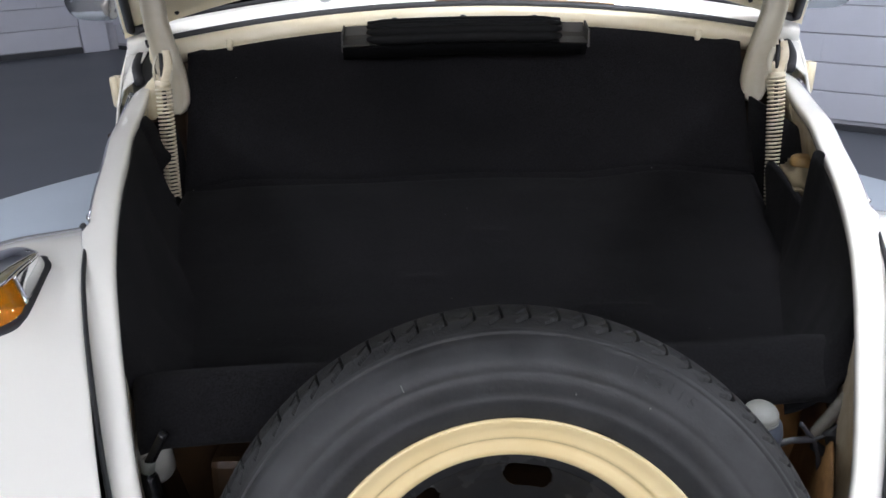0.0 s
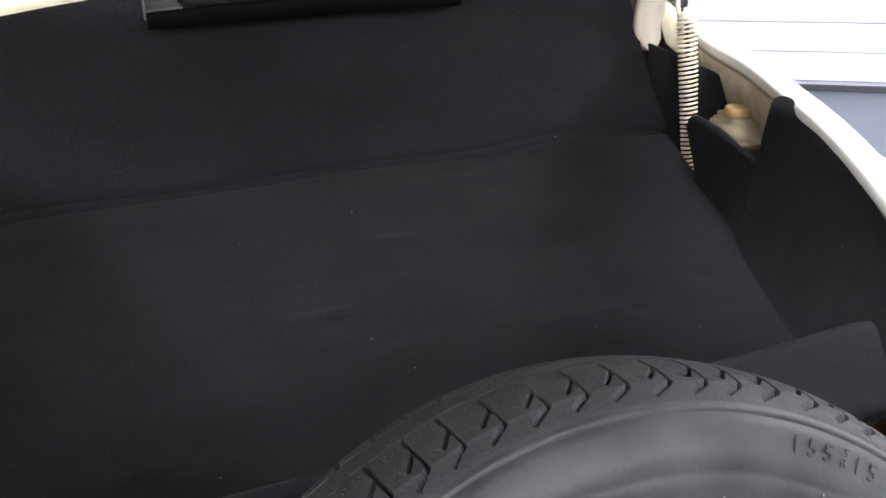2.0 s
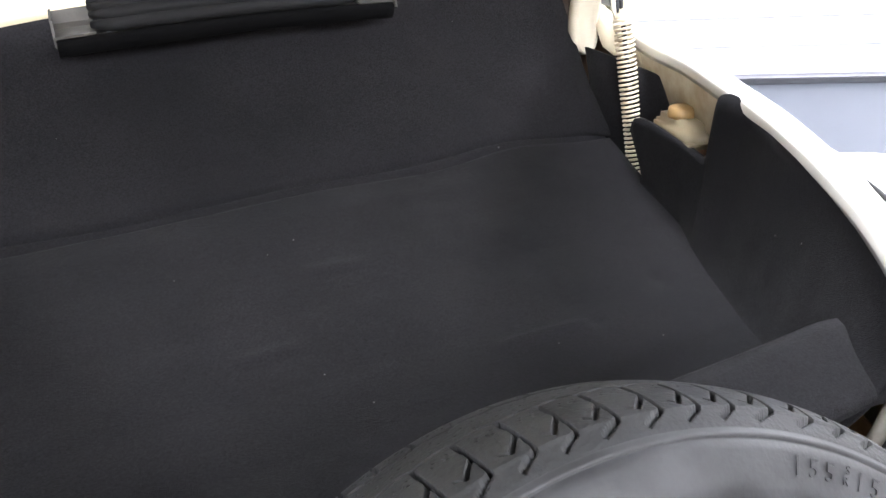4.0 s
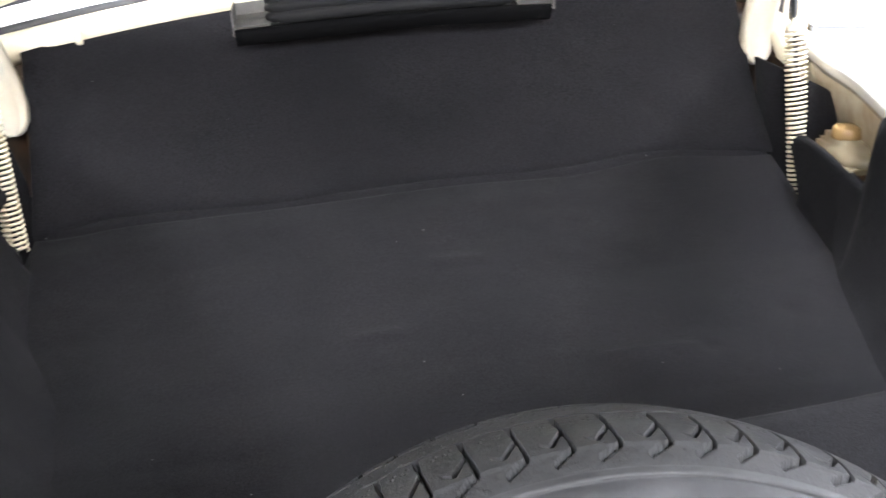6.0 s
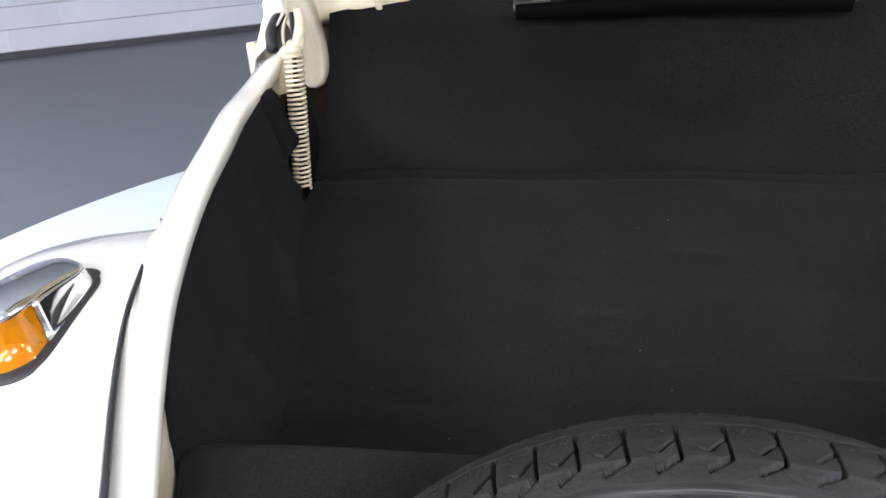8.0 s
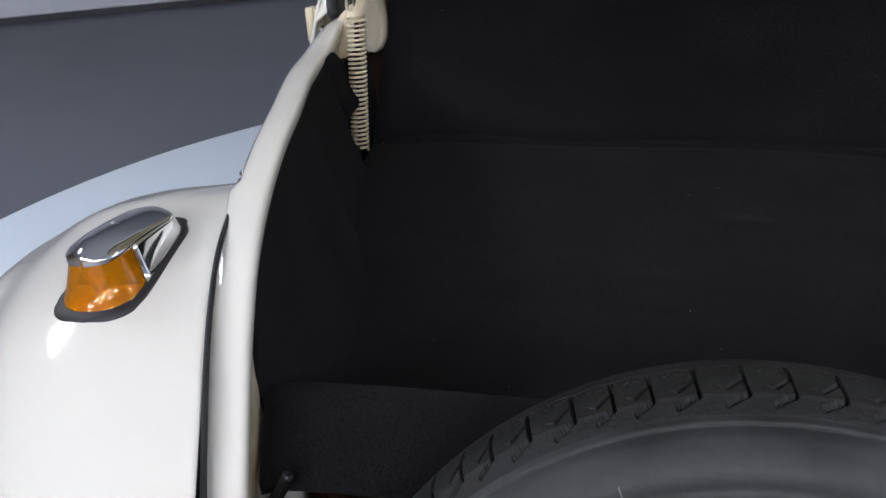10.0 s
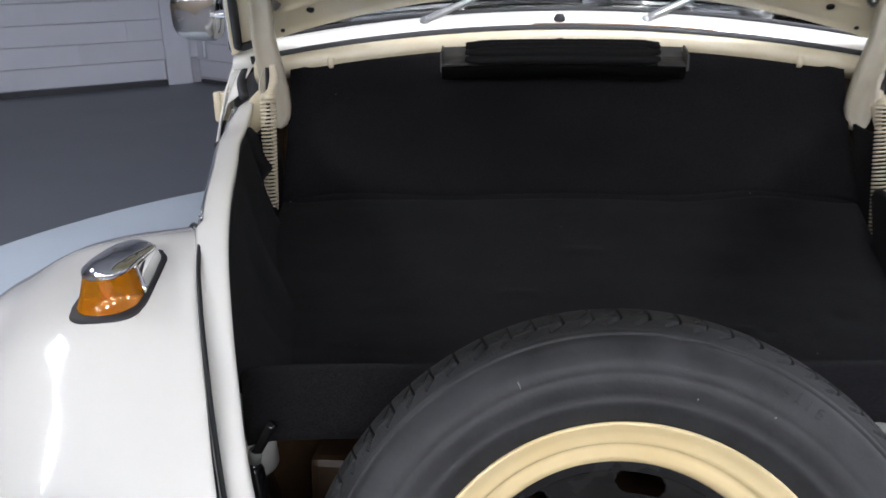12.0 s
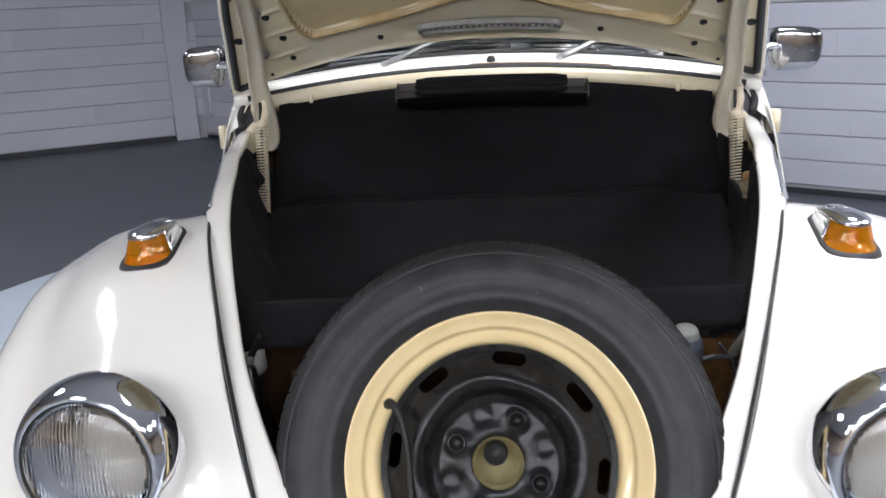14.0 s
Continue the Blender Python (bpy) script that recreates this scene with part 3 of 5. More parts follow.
SEAM = spline([(-0.685, 0.46, 0.36), (-0.665, 0.40, 0.50), (-0.63, 0.30, 0.645), (-0.585, 0.20, 0.742), (-0.537, 0.12, 0.797), (-0.506, 0.06, 0.818), (-0.480, 0.0, 0.825), (-0.447, -0.10, 0.811),
               (-0.410, -0.20, 0.765), (-0.364, -0.31, 0.687), (-0.308, -0.42, 0.558), (-0.254, -0.50, 0.443), (-0.197, -0.56, 0.331), (-0.16, -0.58, 0.26)], 6)


def side(points, s):
    p = np.array(points, float)
    p[..., 0] *= s
    return p


def at_y(curve, y):
    """The point of a curve that runs from back to front at that y."""
    i = np.argsort(curve[:, 1])
    return np.array([np.interp(y, curve[i, 1], curve[i, k]) for k in range(3)])


HEAD = Vector((-0.495, -0.455, 0.642))


CROWN_T, CROWN_D = np.linspace(0, 1, 60), np.interp(np.linspace(0, 1, 60), *zip(*[tuple(p) for p in spline([(0, 0.002), (0.1, 0.0062), (0.2, 0.0100), (0.33, 0.0165), (0.53, 0.0335), (0.7, 0.0635), (0.83, 0.0875), (0.92, 0.118), (0.97, 0.164), (1.0, 0.38)], 8)]))


WING = []


def wing_z(x, y):
    """Height of the wing's skin on the side of negative x."""
    cut = np.array([[np.interp(x, row[::-1, 0], row[::-1, k]) for k in (1, 2)] for row in WING[0]])
    cut = cut[cut[:, 1] > 0.6]
    cut = cut[np.argsort(cut[:, 0])]
    return float(np.interp(y, cut[:, 0], cut[:, 1]))


def fender(s):
    y0, z0 = 0.03, 0.45
    rows = []
    for x, y, z in SEAM:
        e = np.array((y - y0, z - z0))
        r = np.linalg.norm(e)
        e /= r
        front = max(0.0, -e[0])
        out = -0.816 - 0.015 * front ** 2
        ang = math.atan2(e[1], -e[0])
        row = []
        for t in [0, 0.02, 0.05, 0.09, 0.14, 0.2, 0.26, 0.32, 0.38, 0.44, 0.5, 0.56, 0.62, 0.68, 0.74, 0.79, 0.84, 0.88, 0.915, 0.945, 0.97, 0.985, 0.995, 1.0]:
            px = x + (out - x) * t
            drop = float(np.interp(t, CROWN_T, CROWN_D))
            lip = 0.0
            bump = 0.088 * math.exp(-((px - HEAD.x) / 0.115) ** 2 - ((ang - 0.385) / 0.32) ** 2)
            bump += 0.027 * math.exp(-((ang - 0.95) / 0.25) ** 2) * math.sin(math.pi * min(1.0, t * 1.5))
            rr = r - drop + lip + bump
            row.append((px, y0 + e[0] * rr, z0 + e[1] * rr))
        rows.append(row)
    WING.append(np.array(rows))
    ob = sheet("fender", side(rows, s), PAINT, car, "cream-white rounded front wing", thick=0.004, offset=0)
    sub = ob.modifiers.new("smooth", "SUBSURF")
    sub.levels = sub.render_levels = 1
    pts = SEAM[12:]
    tube("fender_bead", side(pts + np.array((0.002, 0, 0.003)), s), 0.0026, BLACK, car, "black rubber bead between wing and body", smooth_path=0, sides=8)


def flange(s):
    """The painted edge of the hood opening with the body's side below it."""
    rows, inner = [], []
    for i, (x, y, z) in enumerate(EDGE):
        if y > 0.03:
            w = 0.032 - 0.017 * max(0.0, (y - 0.40) / 0.17) ** 1.5
        else:
            q = at_y(SEAM, y)
            w = max(0.028, min(0.046, abs(q[0] - x)))
        way = EDGE[min(i + 1, len(EDGE) - 1)] - EDGE[max(i - 1, 0)]
        way /= np.linalg.norm(way)
        outw = np.array((-1.0, 0, 0)) - way * (-way[0])
        outw /= np.linalg.norm(outw)
        up = np.cross(outw, way)
        if up[2] < 0:
            up = -up
        base = np.array((x, y, z))
        section = [(0.004, -0.020), (0.0008, -0.012), (0.0, -0.004), (0.0005, -0.0012), (0.002, 0.0002), (0.005, 0.0008), (0.35 * w, 0.0012), (0.66 * w, 0.0008), (0.90 * w, -0.0008), (0.965 * w, -0.0022), (w, -0.005), (w, -0.010)]
        if y > 0.12:
            drop = min(1.0, (y - 0.12) / 0.05)
            inner.append([base + outw * a + up * b for a, b in ((0.0035, -0.016), (0.004 + 0.006 * drop, -0.020 - 0.030 * drop), (0.004 + 0.012 * drop, -0.020 - 0.070 * drop))])
        close = min(1.0, max(0.12, (0.575 - y) / 0.06))
        section = [(a * close, b * close) for a, b in section]
        row = [base + outw * a + up * b for a, b in section]
        tail = row[-1]
        if y > -0.02:
            g = min(1.0, (y + 0.02) / 0.2)
            row += [tail + np.array((-0.016 * g, 0, -0.03)), tail + np.array((-0.05 * g, 0, -0.13)), tail + np.array((-0.085 * g, 0, -0.26)), tail + np.array((-0.09 * g, 0, -0.50))]
        else:
            row += [tail + np.array((0.0, 0, -0.03)), tail + np.array((0.0, 0.01, -0.06)), tail + np.array((0.0, 0.02, -0.09)), tail + np.array((0.0, 0.03, -0.12))]
        rows.append(row)
    sheet("body_side", side(rows, s), PAINT, car, "cream-white painted edge of the hood opening", thick=0.003, offset=0)
    sheet("inner_wall", side(inner, s), INNER, car, "stained cream paint below the edge of the opening", thick=0.002, offset=0)
    # dark inner seam of the edge and the fixing studs below it
    trim = [at_y(EDGE, y) + np.array((-0.035, 0, -0.014)) for y in np.linspace(0.055, 0.54, 14)]
    tube("trim_strip", side(trim, s), 0.0055, CHROME, car, "thin chrome trim strip", sides=8, smooth_path=2)
    lathe("trim_end", [(0.0, 0.004), (0.003, 0.0036), (0.005, 0.0015), (0.005, -0.003)], CHROME, car, m=frame_of(side(trim[0] + np.array((-0.001, 0, 0.003)), s), (0, -0.6, 0.8)), n=14)


def well(s):
    """Inner wall of the luggage well below the edge."""
    rows = []
    for x, y, z in EDGE[6:]:
        deep = 0.30
        g = min(1.0, max(0.0, (y - 0.08) / 0.1)) * 0.034
        h = min(1.0, max(0.0, (-0.100 - y) / 0.045))
        rows.append([(x - 0.006 - 0.6 * g + 0.003 * h, y, z - 0.012), (x - 0.018 - g + 0.014 * h, y + 0.004, z - 0.05), (x - 0.024 - g + 0.024 * h, y + 0.008, z - 0.11), (x - 0.02, y + 0.02, max(z - 0.2, 0.24)), (x, y + 0.03, max(z - deep, 0.2)), (x + 0.02, y + 0.03, 0.16)])
    sheet("well_side", side(rows, s), INNER, car, "cream-painted inner body wall with wax stains", thick=0.003, offset=0)
    # brown wax and surface rust low in the well
    rows = []
    for y in np.linspace(0.02, -0.40, 10):
        q = at_y(EDGE, y)
        rows.append([(q[0] + 0.0 + 0.012 * k, y + 0.02, min(q[2] - 0.10, 0.64) - 0.06 * k) for k in range(6)])
    sheet("well_lower_wall", side(rows, s), BROWN if s == 1 else RUST, car, "brown waxed lower body wall", thick=0.003, offset=0)


for s in (1, -1):
    fender(s)
    flange(s)
    well(s)

block("well_floor", (0.72, 0.75, 0.02), pose(0, -0.24, 0.255), BROWN, car, "brown waxed bottom of the spare wheel well")
block("well_back", (0.58, 0.02, 0.42), pose(-0.11, -0.045, 0.41, 0), BROWN, car, "dark brown waxed tank front")
block("well_corner", (0.22, 0.02, 0.42), pose(0.292, -0.047, 0.41, 0), RUST, car, "orange-brown waxed body panel beside the tank")
block("front_apron", (0.5, 0.04, 0.2), pose(0, -0.585, 0.26, 12), PAINT, car, "cream-white front apron", bevel=0.015)
block("floor_pan", (1.2, 2.9, 0.06), pose(0, 1.75, 0.24), BLACK, car, "black floor pan", bevel=0.02)


# cowl behind the luggage space
def cowl_point(x, dy=0.0, dz=0.0):
    q = 1 - (x / 0.42) ** 2
    return (x, 0.602 + 0.030 * q + dy, 0.962 + 0.027 * q + dz)


XS = np.linspace(-0.565, 0.565, 41)


def cowl_strip(name, section, mat, label, thick=0.003, xs=XS):
    sheet(name, [[cowl_point(x, a, b) for a, b in section] for x in xs], mat, car, label, thick=thick, offset=0)


cowl_strip("cowl_lip", [(0.012, -0.02), (0.001, -0.006), (0.0, 0.0), (0.002, 0.010), (0.006, 0.017), (0.013, 0.020), (0.03, 0.015)], PAINT_IN, "cream-painted rear lip of the luggage space")
tube("hood_seal", [cowl_point(x, 0.024, 0.023) for x in np.linspace(-0.575, 0.575, 31)], 0.0075, RUBBER, car, "black rubber seal of the hood", smooth_path=0)
cowl_strip("cowl_panel", [(0.032, 0.010), (0.031, 0.026), (0.033, 0.031), (0.042, 0.036), (0.054, 0.043), (0.064, 0.050)], PAINT, "cream-white cowl panel below the windscreen", xs=np.linspace(-0.61, 0.61, 41))
tube("cowl_rust_line", [cowl_point(x, 0.0295, 0.0305) for x in np.linspace(-0.05, 0.28, 12)], 0.0022, RUST, car, "thin line of surface rust along the cowl", smooth_path=0, sides=6)
tube("windscreen_rubber", [cowl_point(x, 0.070, 0.052) for x in np.linspace(-0.60, 0.60, 31)], 0.007, RUBBER, car, "black windscreen rubber", smooth_path=0)
for s in (1, -1):
    tube("corner_seal", side([(-0.575, 0.628, 0.953), (-0.59, 0.61, 0.94), (-0.588, 0.57, 0.925), (-0.575, 0.535, 0.905)], s), 0.009, RUBBER, car, "black rubber seal at the corner of the opening")
    # cowl side and front of the cabin
    rows = []
    for z, x, y in ((0.99, 0.61, 0.66), (0.95, 0.622, 0.64), (0.90, 0.640, 0.63), (0.84, 0.655, 0.62), (0.70, 0.69, 0.62), (0.5, 0.70, 0.62), (0.3, 0.69, 0.62)):
        rows.append([(-x, y, z), (-x - 0.012, y + 0.05, z), (-x - 0.03, y + 0.30, z), (-x - 0.045, y + 1.0, z), (-x - 0.04, y + 1.7, z)])
    sheet("cabin_side", side(rows, s), PAINT, car, "cream-white side of the cabin", thick=0.004, offset=0)
    sheet("cowl_corner", side([[(-0.555, 0.632, 0.958), (-0.575, 0.640, 0.966), (-0.61, 0.66, 0.99)], [(-0.577, 0.608, 0.948), (-0.60, 0.615, 0.945), (-0.628, 0.635, 0.93)],
                               [(-0.582, 0.57, 0.928), (-0.606, 0.575, 0.918), (-0.640, 0.632, 0.89)], [(-0.590, 0.545, 0.905), (-0.612, 0.55, 0.89), (-0.652, 0.625, 0.84)]], s), PAINT, car, "cream-white corner of the cowl", thick=0.003, offset=0)
    hinge = block("door_hinge", (0.034, 0.03, 0.055), pose(-s * 0.662, 0.675, 0.862), PAINT_IN, car, "cream-painted door hinge", bevel=0.004)
    tube("hinge_pin", [(-s * 0.668, 0.656, 0.835), (-s * 0.668, 0.656, 0.862), (-s * 0.668, 0.656, 0.892)], 0.0065, PAINT_IN, hinge, smooth_path=0)
    # screen pillar and roof side
    tube("screen_pillar", [(-s * 0.60, 0.69, 1.0), (-s * 0.575, 0.83, 1.2), (-s * 0.53, 0.98, 1.40)], 0.032, PAINT, car, "cream-white windscreen pillar", squash=0.7)

# Roof and tail are out of view, added to keep the cabin dark.
roof = []
for y, z, w in ((0.96, 1.37, 0.50), (1.05, 1.43, 0.52), (1.25, 1.485, 0.55), (1.6, 1.50, 0.56), (2.0, 1.45, 0.55), (2.4, 1.28, 0.50), (2.7, 1.05, 0.44), (2.95, 0.75, 0.36), (3.05, 0.45, 0.30)):
    roof.append([(w * math.sin(a) * (1.0 + 0.22 * abs(math.sin(a)) ** 3), y, z - 0.34 * (1 - math.cos(a)) * (0.35 + 0.65 * abs(math.sin(a)))) for a in np.linspace(-1.45, 1.45, 15)])
sheet("roof", roof, PAINT, car, "cream-white domed roof and tail", thick=0.004, offset=0)
glass_rows = [[(x * (1 - 0.14 * t), 0.675 + 0.03 * (1 - (x / 0.42) ** 2) + 0.29 * t, 1.012 + 0.022 * (1 - (x / 0.42) ** 2) + 0.36 * t) for x in np.linspace(-0.56, 0.56, 21)] for t in np.linspace(0, 1, 9)]
screen = sheet("windscreen", glass_rows, GLASS, car, "clear windscreen glass", thick=0.004)
screen.visible_shadow = False

# inside of the cabin, seen low through the screen
sheet("dashboard", [[(x, y, z) for x in np.linspace(-0.58, 0.58, 9)] for y, z in ((0.705, 1.014), (0.76, 1.036), (0.86, 1.046), (0.95, 1.050), (0.985, 1.040), (1.0, 1.0), (0.99, 0.75))], DASH, car, "dark padded dashboard, tinted blue for the light on it", thick=0.01)
lathe("defroster_vent", [(0.0, 0.012), (0.018, 0.012), (0.022, 0.014), (0.034, 0.012), (0.036, 0.0)], BLACK, car, m=pose(-0.113, 0.915, 1.048), n=20)
tube("steering_wheel", [(0.30 + 0.19 * math.cos(a), 1.14 + 0.06 * math.sin(a), 1.0 + 0.18 * math.sin(a)) for a in np.linspace(0, 2 * math.pi, 25)], 0.012, BLACK, car, "black steering wheel", smooth_path=0)
for x in (-0.30, 0.30):
    block("seat", (0.5, 0.14, 0.75), pose(x, 1.65, 0.82, -14), CLOTH, car, "black vinyl seat back", bevel=0.05, segments=4)
for s in (1, -1):
    # road wheels below the wings
    for y in (0.14, 2.55):
        lathe("road_wheel", [(0.05, -0.06), (0.19, -0.07), (0.26, -0.08), (0.30, -0.065), (0.316, -0.03), (0.316, 0.03), (0.30, 0.065), (0.26, 0.08), (0.19, 0.07), (0.05, 0.06)], TYRE, car,
              "black tyre on a steel wheel", m=frame_of((-s * 0.655, y, 0.3205), (1, 0, 0)), n=40)


# wipers
def wiper(x, y, z):
    base = lathe("wiper", [(0.0, 0.018), (0.009, 0.018), (0.0125, 0.011), (0.0135, -0.01)], WIPERM, car, "silver wiper arm", m=frame_of((x, y, z), (0, -0.75, 0.66)), n=16)
    a = np.array((x, y - 0.006, z + 0.010))
    b = a + np.array((0.15, 0.055, 0.060))
    c = a + np.array((0.36, 0.11, 0.115))
    tube("arm", [a, a + (b - a) * 0.35, b], [0.0125, 0.0115, 0.007], WIPERM, base, smooth_path=3, squash=0.6)
    tube("rod", [b, (b + c) / 2, c], 0.0032, STEEL, base, smooth_path=2)
    tube("blade", [b + np.array((-0.08, 0.012, -0.004)), b + np.array((0.1, 0.03, 0.012)), c], 0.004, BLACK, base, "black rubber wiper blade", smooth_path=2)


wiper(-0.254, 0.686, 1.015)
wiper(0.163, 0.686, 1.016)
lathe("washer_nozzle", [(0.0, 0.010), (0.006, 0.010), (0.009, 0.006), (0.012, 0.0), (0.012, -0.004)], BLACK, car, "small black washer nozzle", m=pose(*cowl_point(0.0, 0.044, 0.037)), n=14)
# White sheet added in place of a bright reflection in the windscreen.
paper = sheet("glare_sheet", [[(0.108, 0.735, 1.033), (0.270, 0.725, 1.030)], [(0.115, 0.770, 1.0445), (0.265, 0.760, 1.042)], [(0.125, 0.86, 1.0515), (0.262, 0.85, 1.0515)], [(0.135, 0.940, 1.0555), (0.255, 0.93, 1.0555)]], GLARE, None, smooth=False, thick=0.001)
tagged(paper, "white sheet laid on the dashboard for a reflection in the windscreen", "paper")


# outside mirrors
def mirror(s):
    head = Vector((-s * 0.780, 0.906, 1.012 if s < 0 else 1.018))
    m = frame_of(head, (-s * 0.12, 1, 0.05))
    rows = []
    n = 28
    for d, k in ((-0.0240, 0.02), (-0.0237, 0.25), (-0.0228, 0.5), (-0.0208, 0.74), (-0.0180, 0.88), (-0.0125, 0.97), (-0.004, 1.0), (0.006, 1.0), (0.009, 0.96), (0.008, 0.9)):
        row = []
        for i in range(n):
            a = 2 * math.pi * i / n
            cx, cy = math.cos(a), math.sin(a)
            w = (0.057 if s > 0 else 0.064) * math.copysign(abs(cx) ** 0.5, cx) * (1 + 0.08 * cy)
            h = 0.055 * math.copysign(abs(cy) ** 0.55, cy) * (1 - 0.14 * s * cx)
            row.append(m @ Vector((w * k, h * k, d)))
        rows.append(row)
    shell = sheet("mirror", rows, MIRRORM, car, "chrome outside mirror", close=True)
    tube("stem", [m @ Vector((s * 0.040, -0.005, -0.012)), Vector((-s * 0.715, 0.90, 1.02)), Vector((-s * 0.695, 0.89, 0.98)), Vector((-s * 0.69, 0.87, 0.95))], [0.011, 0.010, 0.008, 0.010], CHROME, shell)


mirror(1)
mirror(-1)

# ---- raised hood ----
hood = None


HOOD_S = [0, 0.17, 0.27, 0.37, 0.47, 0.57, 0.67, 0.77, 0.9, 1.0, 1.1]
HOOD_HALF = [0.612, 0.575, 0.553, 0.528, 0.503, 0.479, 0.448, 0.412, 0.35, 0.27, 0.12]


HOOD_LINE = {}


def hood_line(s):
    """Way of the hood's middle line from its rear edge: back-to-front, height, slope."""
    if s in HOOD_LINE:
        return HOOD_LINE[s]
    steps = 24
    ds = s / steps
    y, z, a = 0.0, 0.0, math.radians(43)
    for i in range(steps):
        a = math.radians(43 - np.interp((i + 0.5) * abs(ds), [0, 0.3, 0.5, 0.65, 0.8, 0.95, 1.1], [0, 3, 10, 20, 33, 44, 53]))
        y -= ds * math.cos(a)
        z += ds * math.sin(a)
    HOOD_LINE[s] = (y, z, a)
    return y, z, a


def hood_point(xn, s, lift=0.0):
    """xn across, -1 to 1; s metres up from the rear edge; lift towards the outside."""
    half = float(np.interp(max(s, 0.0), HOOD_S, HOOD_HALF))
    y, z, a = hood_line(round(float(s), 5))
    crown = (1 - xn * xn)
    fade = max(0.0, 1 - s / 1.3)
    return np.array((xn * half, 0.604 - 0.045 * crown * fade + y + math.sin(a) * lift, 0.974 + 0.112 * crown * fade + z + math.cos(a) * lift))


def recess_edge(x):
    return 0.098 + 0.058 * math.exp(-(x / 0.15) ** 2) + max(0.0, (abs(x) - 0.385) / 0.10) ** 2 * 0.30


def hood_inner():
    rows, face = [], []
    ss = list(np.linspace(0.0, 0.34, 69)) + list(np.linspace(0.36, 1.10, 30))
    xns = np.linspace(-1, 1, 161)
    for s in ss:
        row = []
        for xn in xns:
            x = xn * 0.6
            d = (s - recess_edge(x))
            k = 1 / (1 + math.exp(-d / 0.004))
            lift = 0.014 * k - 0.008 * math.exp(-(d / 0.008) ** 2)
            # pressed stiffeners near the sides
            for q in (0.070, 0.152, 0.230):
                lift -= 0.004 * math.exp(-((s - q) / 0.004) ** 2) * math.exp(-(max(0.0, abs(abs(x) - 0.448 - 0.25 * (q - 0.07)) - 0.03) / 0.012) ** 2)
            # flat dish round the air vent
            lift += 0.006 * math.exp(-((s - 0.048) / 0.020) ** 4) * math.exp(-(abs(x) / 0.185) ** 8)
            if s < 0.012:
                lift -= 0.004 * (1 - s / 0.012)
            row.append(hood_point(xn, s, lift))
        rows.append(row)
    return rows


hood = sheet("hood", [[hood_point(xn, s, 0.034) for xn in np.linspace(-1, 1, 33)] for s in np.linspace(0, 1.12, 30)], PAINT, car, "raised cream-white front hood", thick=0.002, offset=0)
sheet("inner_frame", hood_inner(), HOOD_IN, hood, "pressed cream inner frame of the hood, yellowed by wax", thick=0.0)
# rim that joins skin and frame
for s in (1, -1):
    sheet("hood_edge", [[hood_point(s, t, 0.0), hood_point(s * 1.012, t, 0.012), hood_point(s * 1.012, t, 0.024), hood_point(s, t, 0.036)] for t in np.linspace(0, 1.0, 30)], PAINT, hood, thick=0.001, offset=0)
    tube("side_seal", [hood_point(s * 0.975, t, -0.006) for t in np.linspace(0.02, 0.9, 40)], 0.008, RUBBER, hood, "black rubber seal along the hood edge", smooth_path=0)
    tube("side_seal_end", [hood_point(s * 0.975, 0.02, -0.006), hood_point(s * 0.955, 0.013, -0.006), hood_point(s * 0.90, 0.012, -0.005)], 0.0075, RUBBER, hood, "black rubber seal along the hood edge")
sheet("rear_edge", [[hood_point(xn, 0.0, 0.0), hood_point(xn, -0.004, 0.010), hood_point(xn, -0.004, 0.026), hood_point(xn, 0.0, 0.036)] for xn in np.linspace(-1, 1, 61)], PAINT, hood, thick=0.001, offset=0)
for side_x in (-1, 1):
    pts = [hood_point(x / 0.6, recess_edge(x) + 0.004, -0.004) for x in side_x * np.linspace(0.02, 0.475, 50)]
    tube("wax_seam", pts, 0.0035, PAINT_WAX, hood, "yellow-brown wax along the pressing", smooth_path=0, sides=6)
for side_x in (-1, 1):
    band = []
    for x in side_x * np.linspace(0.015, 0.475, 70):
        wide = 0.010 + 0.006 * math.sin(31 * x) * math.sin(11 * x + 1) + 0.008 * math.exp(-(x / 0.16) ** 2)
        row = []
        for d in np.linspace(-0.003, 1.0, 7):
            off = d if d < 0 else d * wide
            lift = 0.014 / (1 + math.exp(-off / 0.004)) - 0.008 * math.exp(-(off / 0.008) ** 2) - 0.0009
            row.append(hood_point(x / 0.6, recess_edge(x) + off, lift))
        band.append(row)
    sheet("wax_band", band, PAINT_WAX, hood, "yellow-brown wax smeared beside the pressing")
sheet("recess_panel", [[hood_point(x / 0.6, recess_edge(x) + 0.012 + t, 0.0125) for x in np.linspace(-0.455, 0.455, 60)] for t in np.linspace(0, 0.45, 14)], HOOD_PANEL, hood, "tan recessed hood skin", thick=0.0)

# air vent with slots
def vent_point(x, h, lift):
    return hood_point(x / 0.6, 0.048 + h, lift)


rows = []
for h in np.linspace(-0.019, 0.019, 15):
    row = []
    for x in np.linspace(-0.175, 0.175, 84):
        end = max(0.0, abs(x) - 0.142)
        d = math.hypot(end, h) - 0.0125
        row.append(vent_point(x, h, 0.0065 - 0.0105 * math.exp(-(d / 0.0035) ** 2) - 0.008 * (d < 0)))
    rows.append(row)
vent = sheet("air_vent", rows, VENTM, hood, "grey metal air vent with a row of square slots")
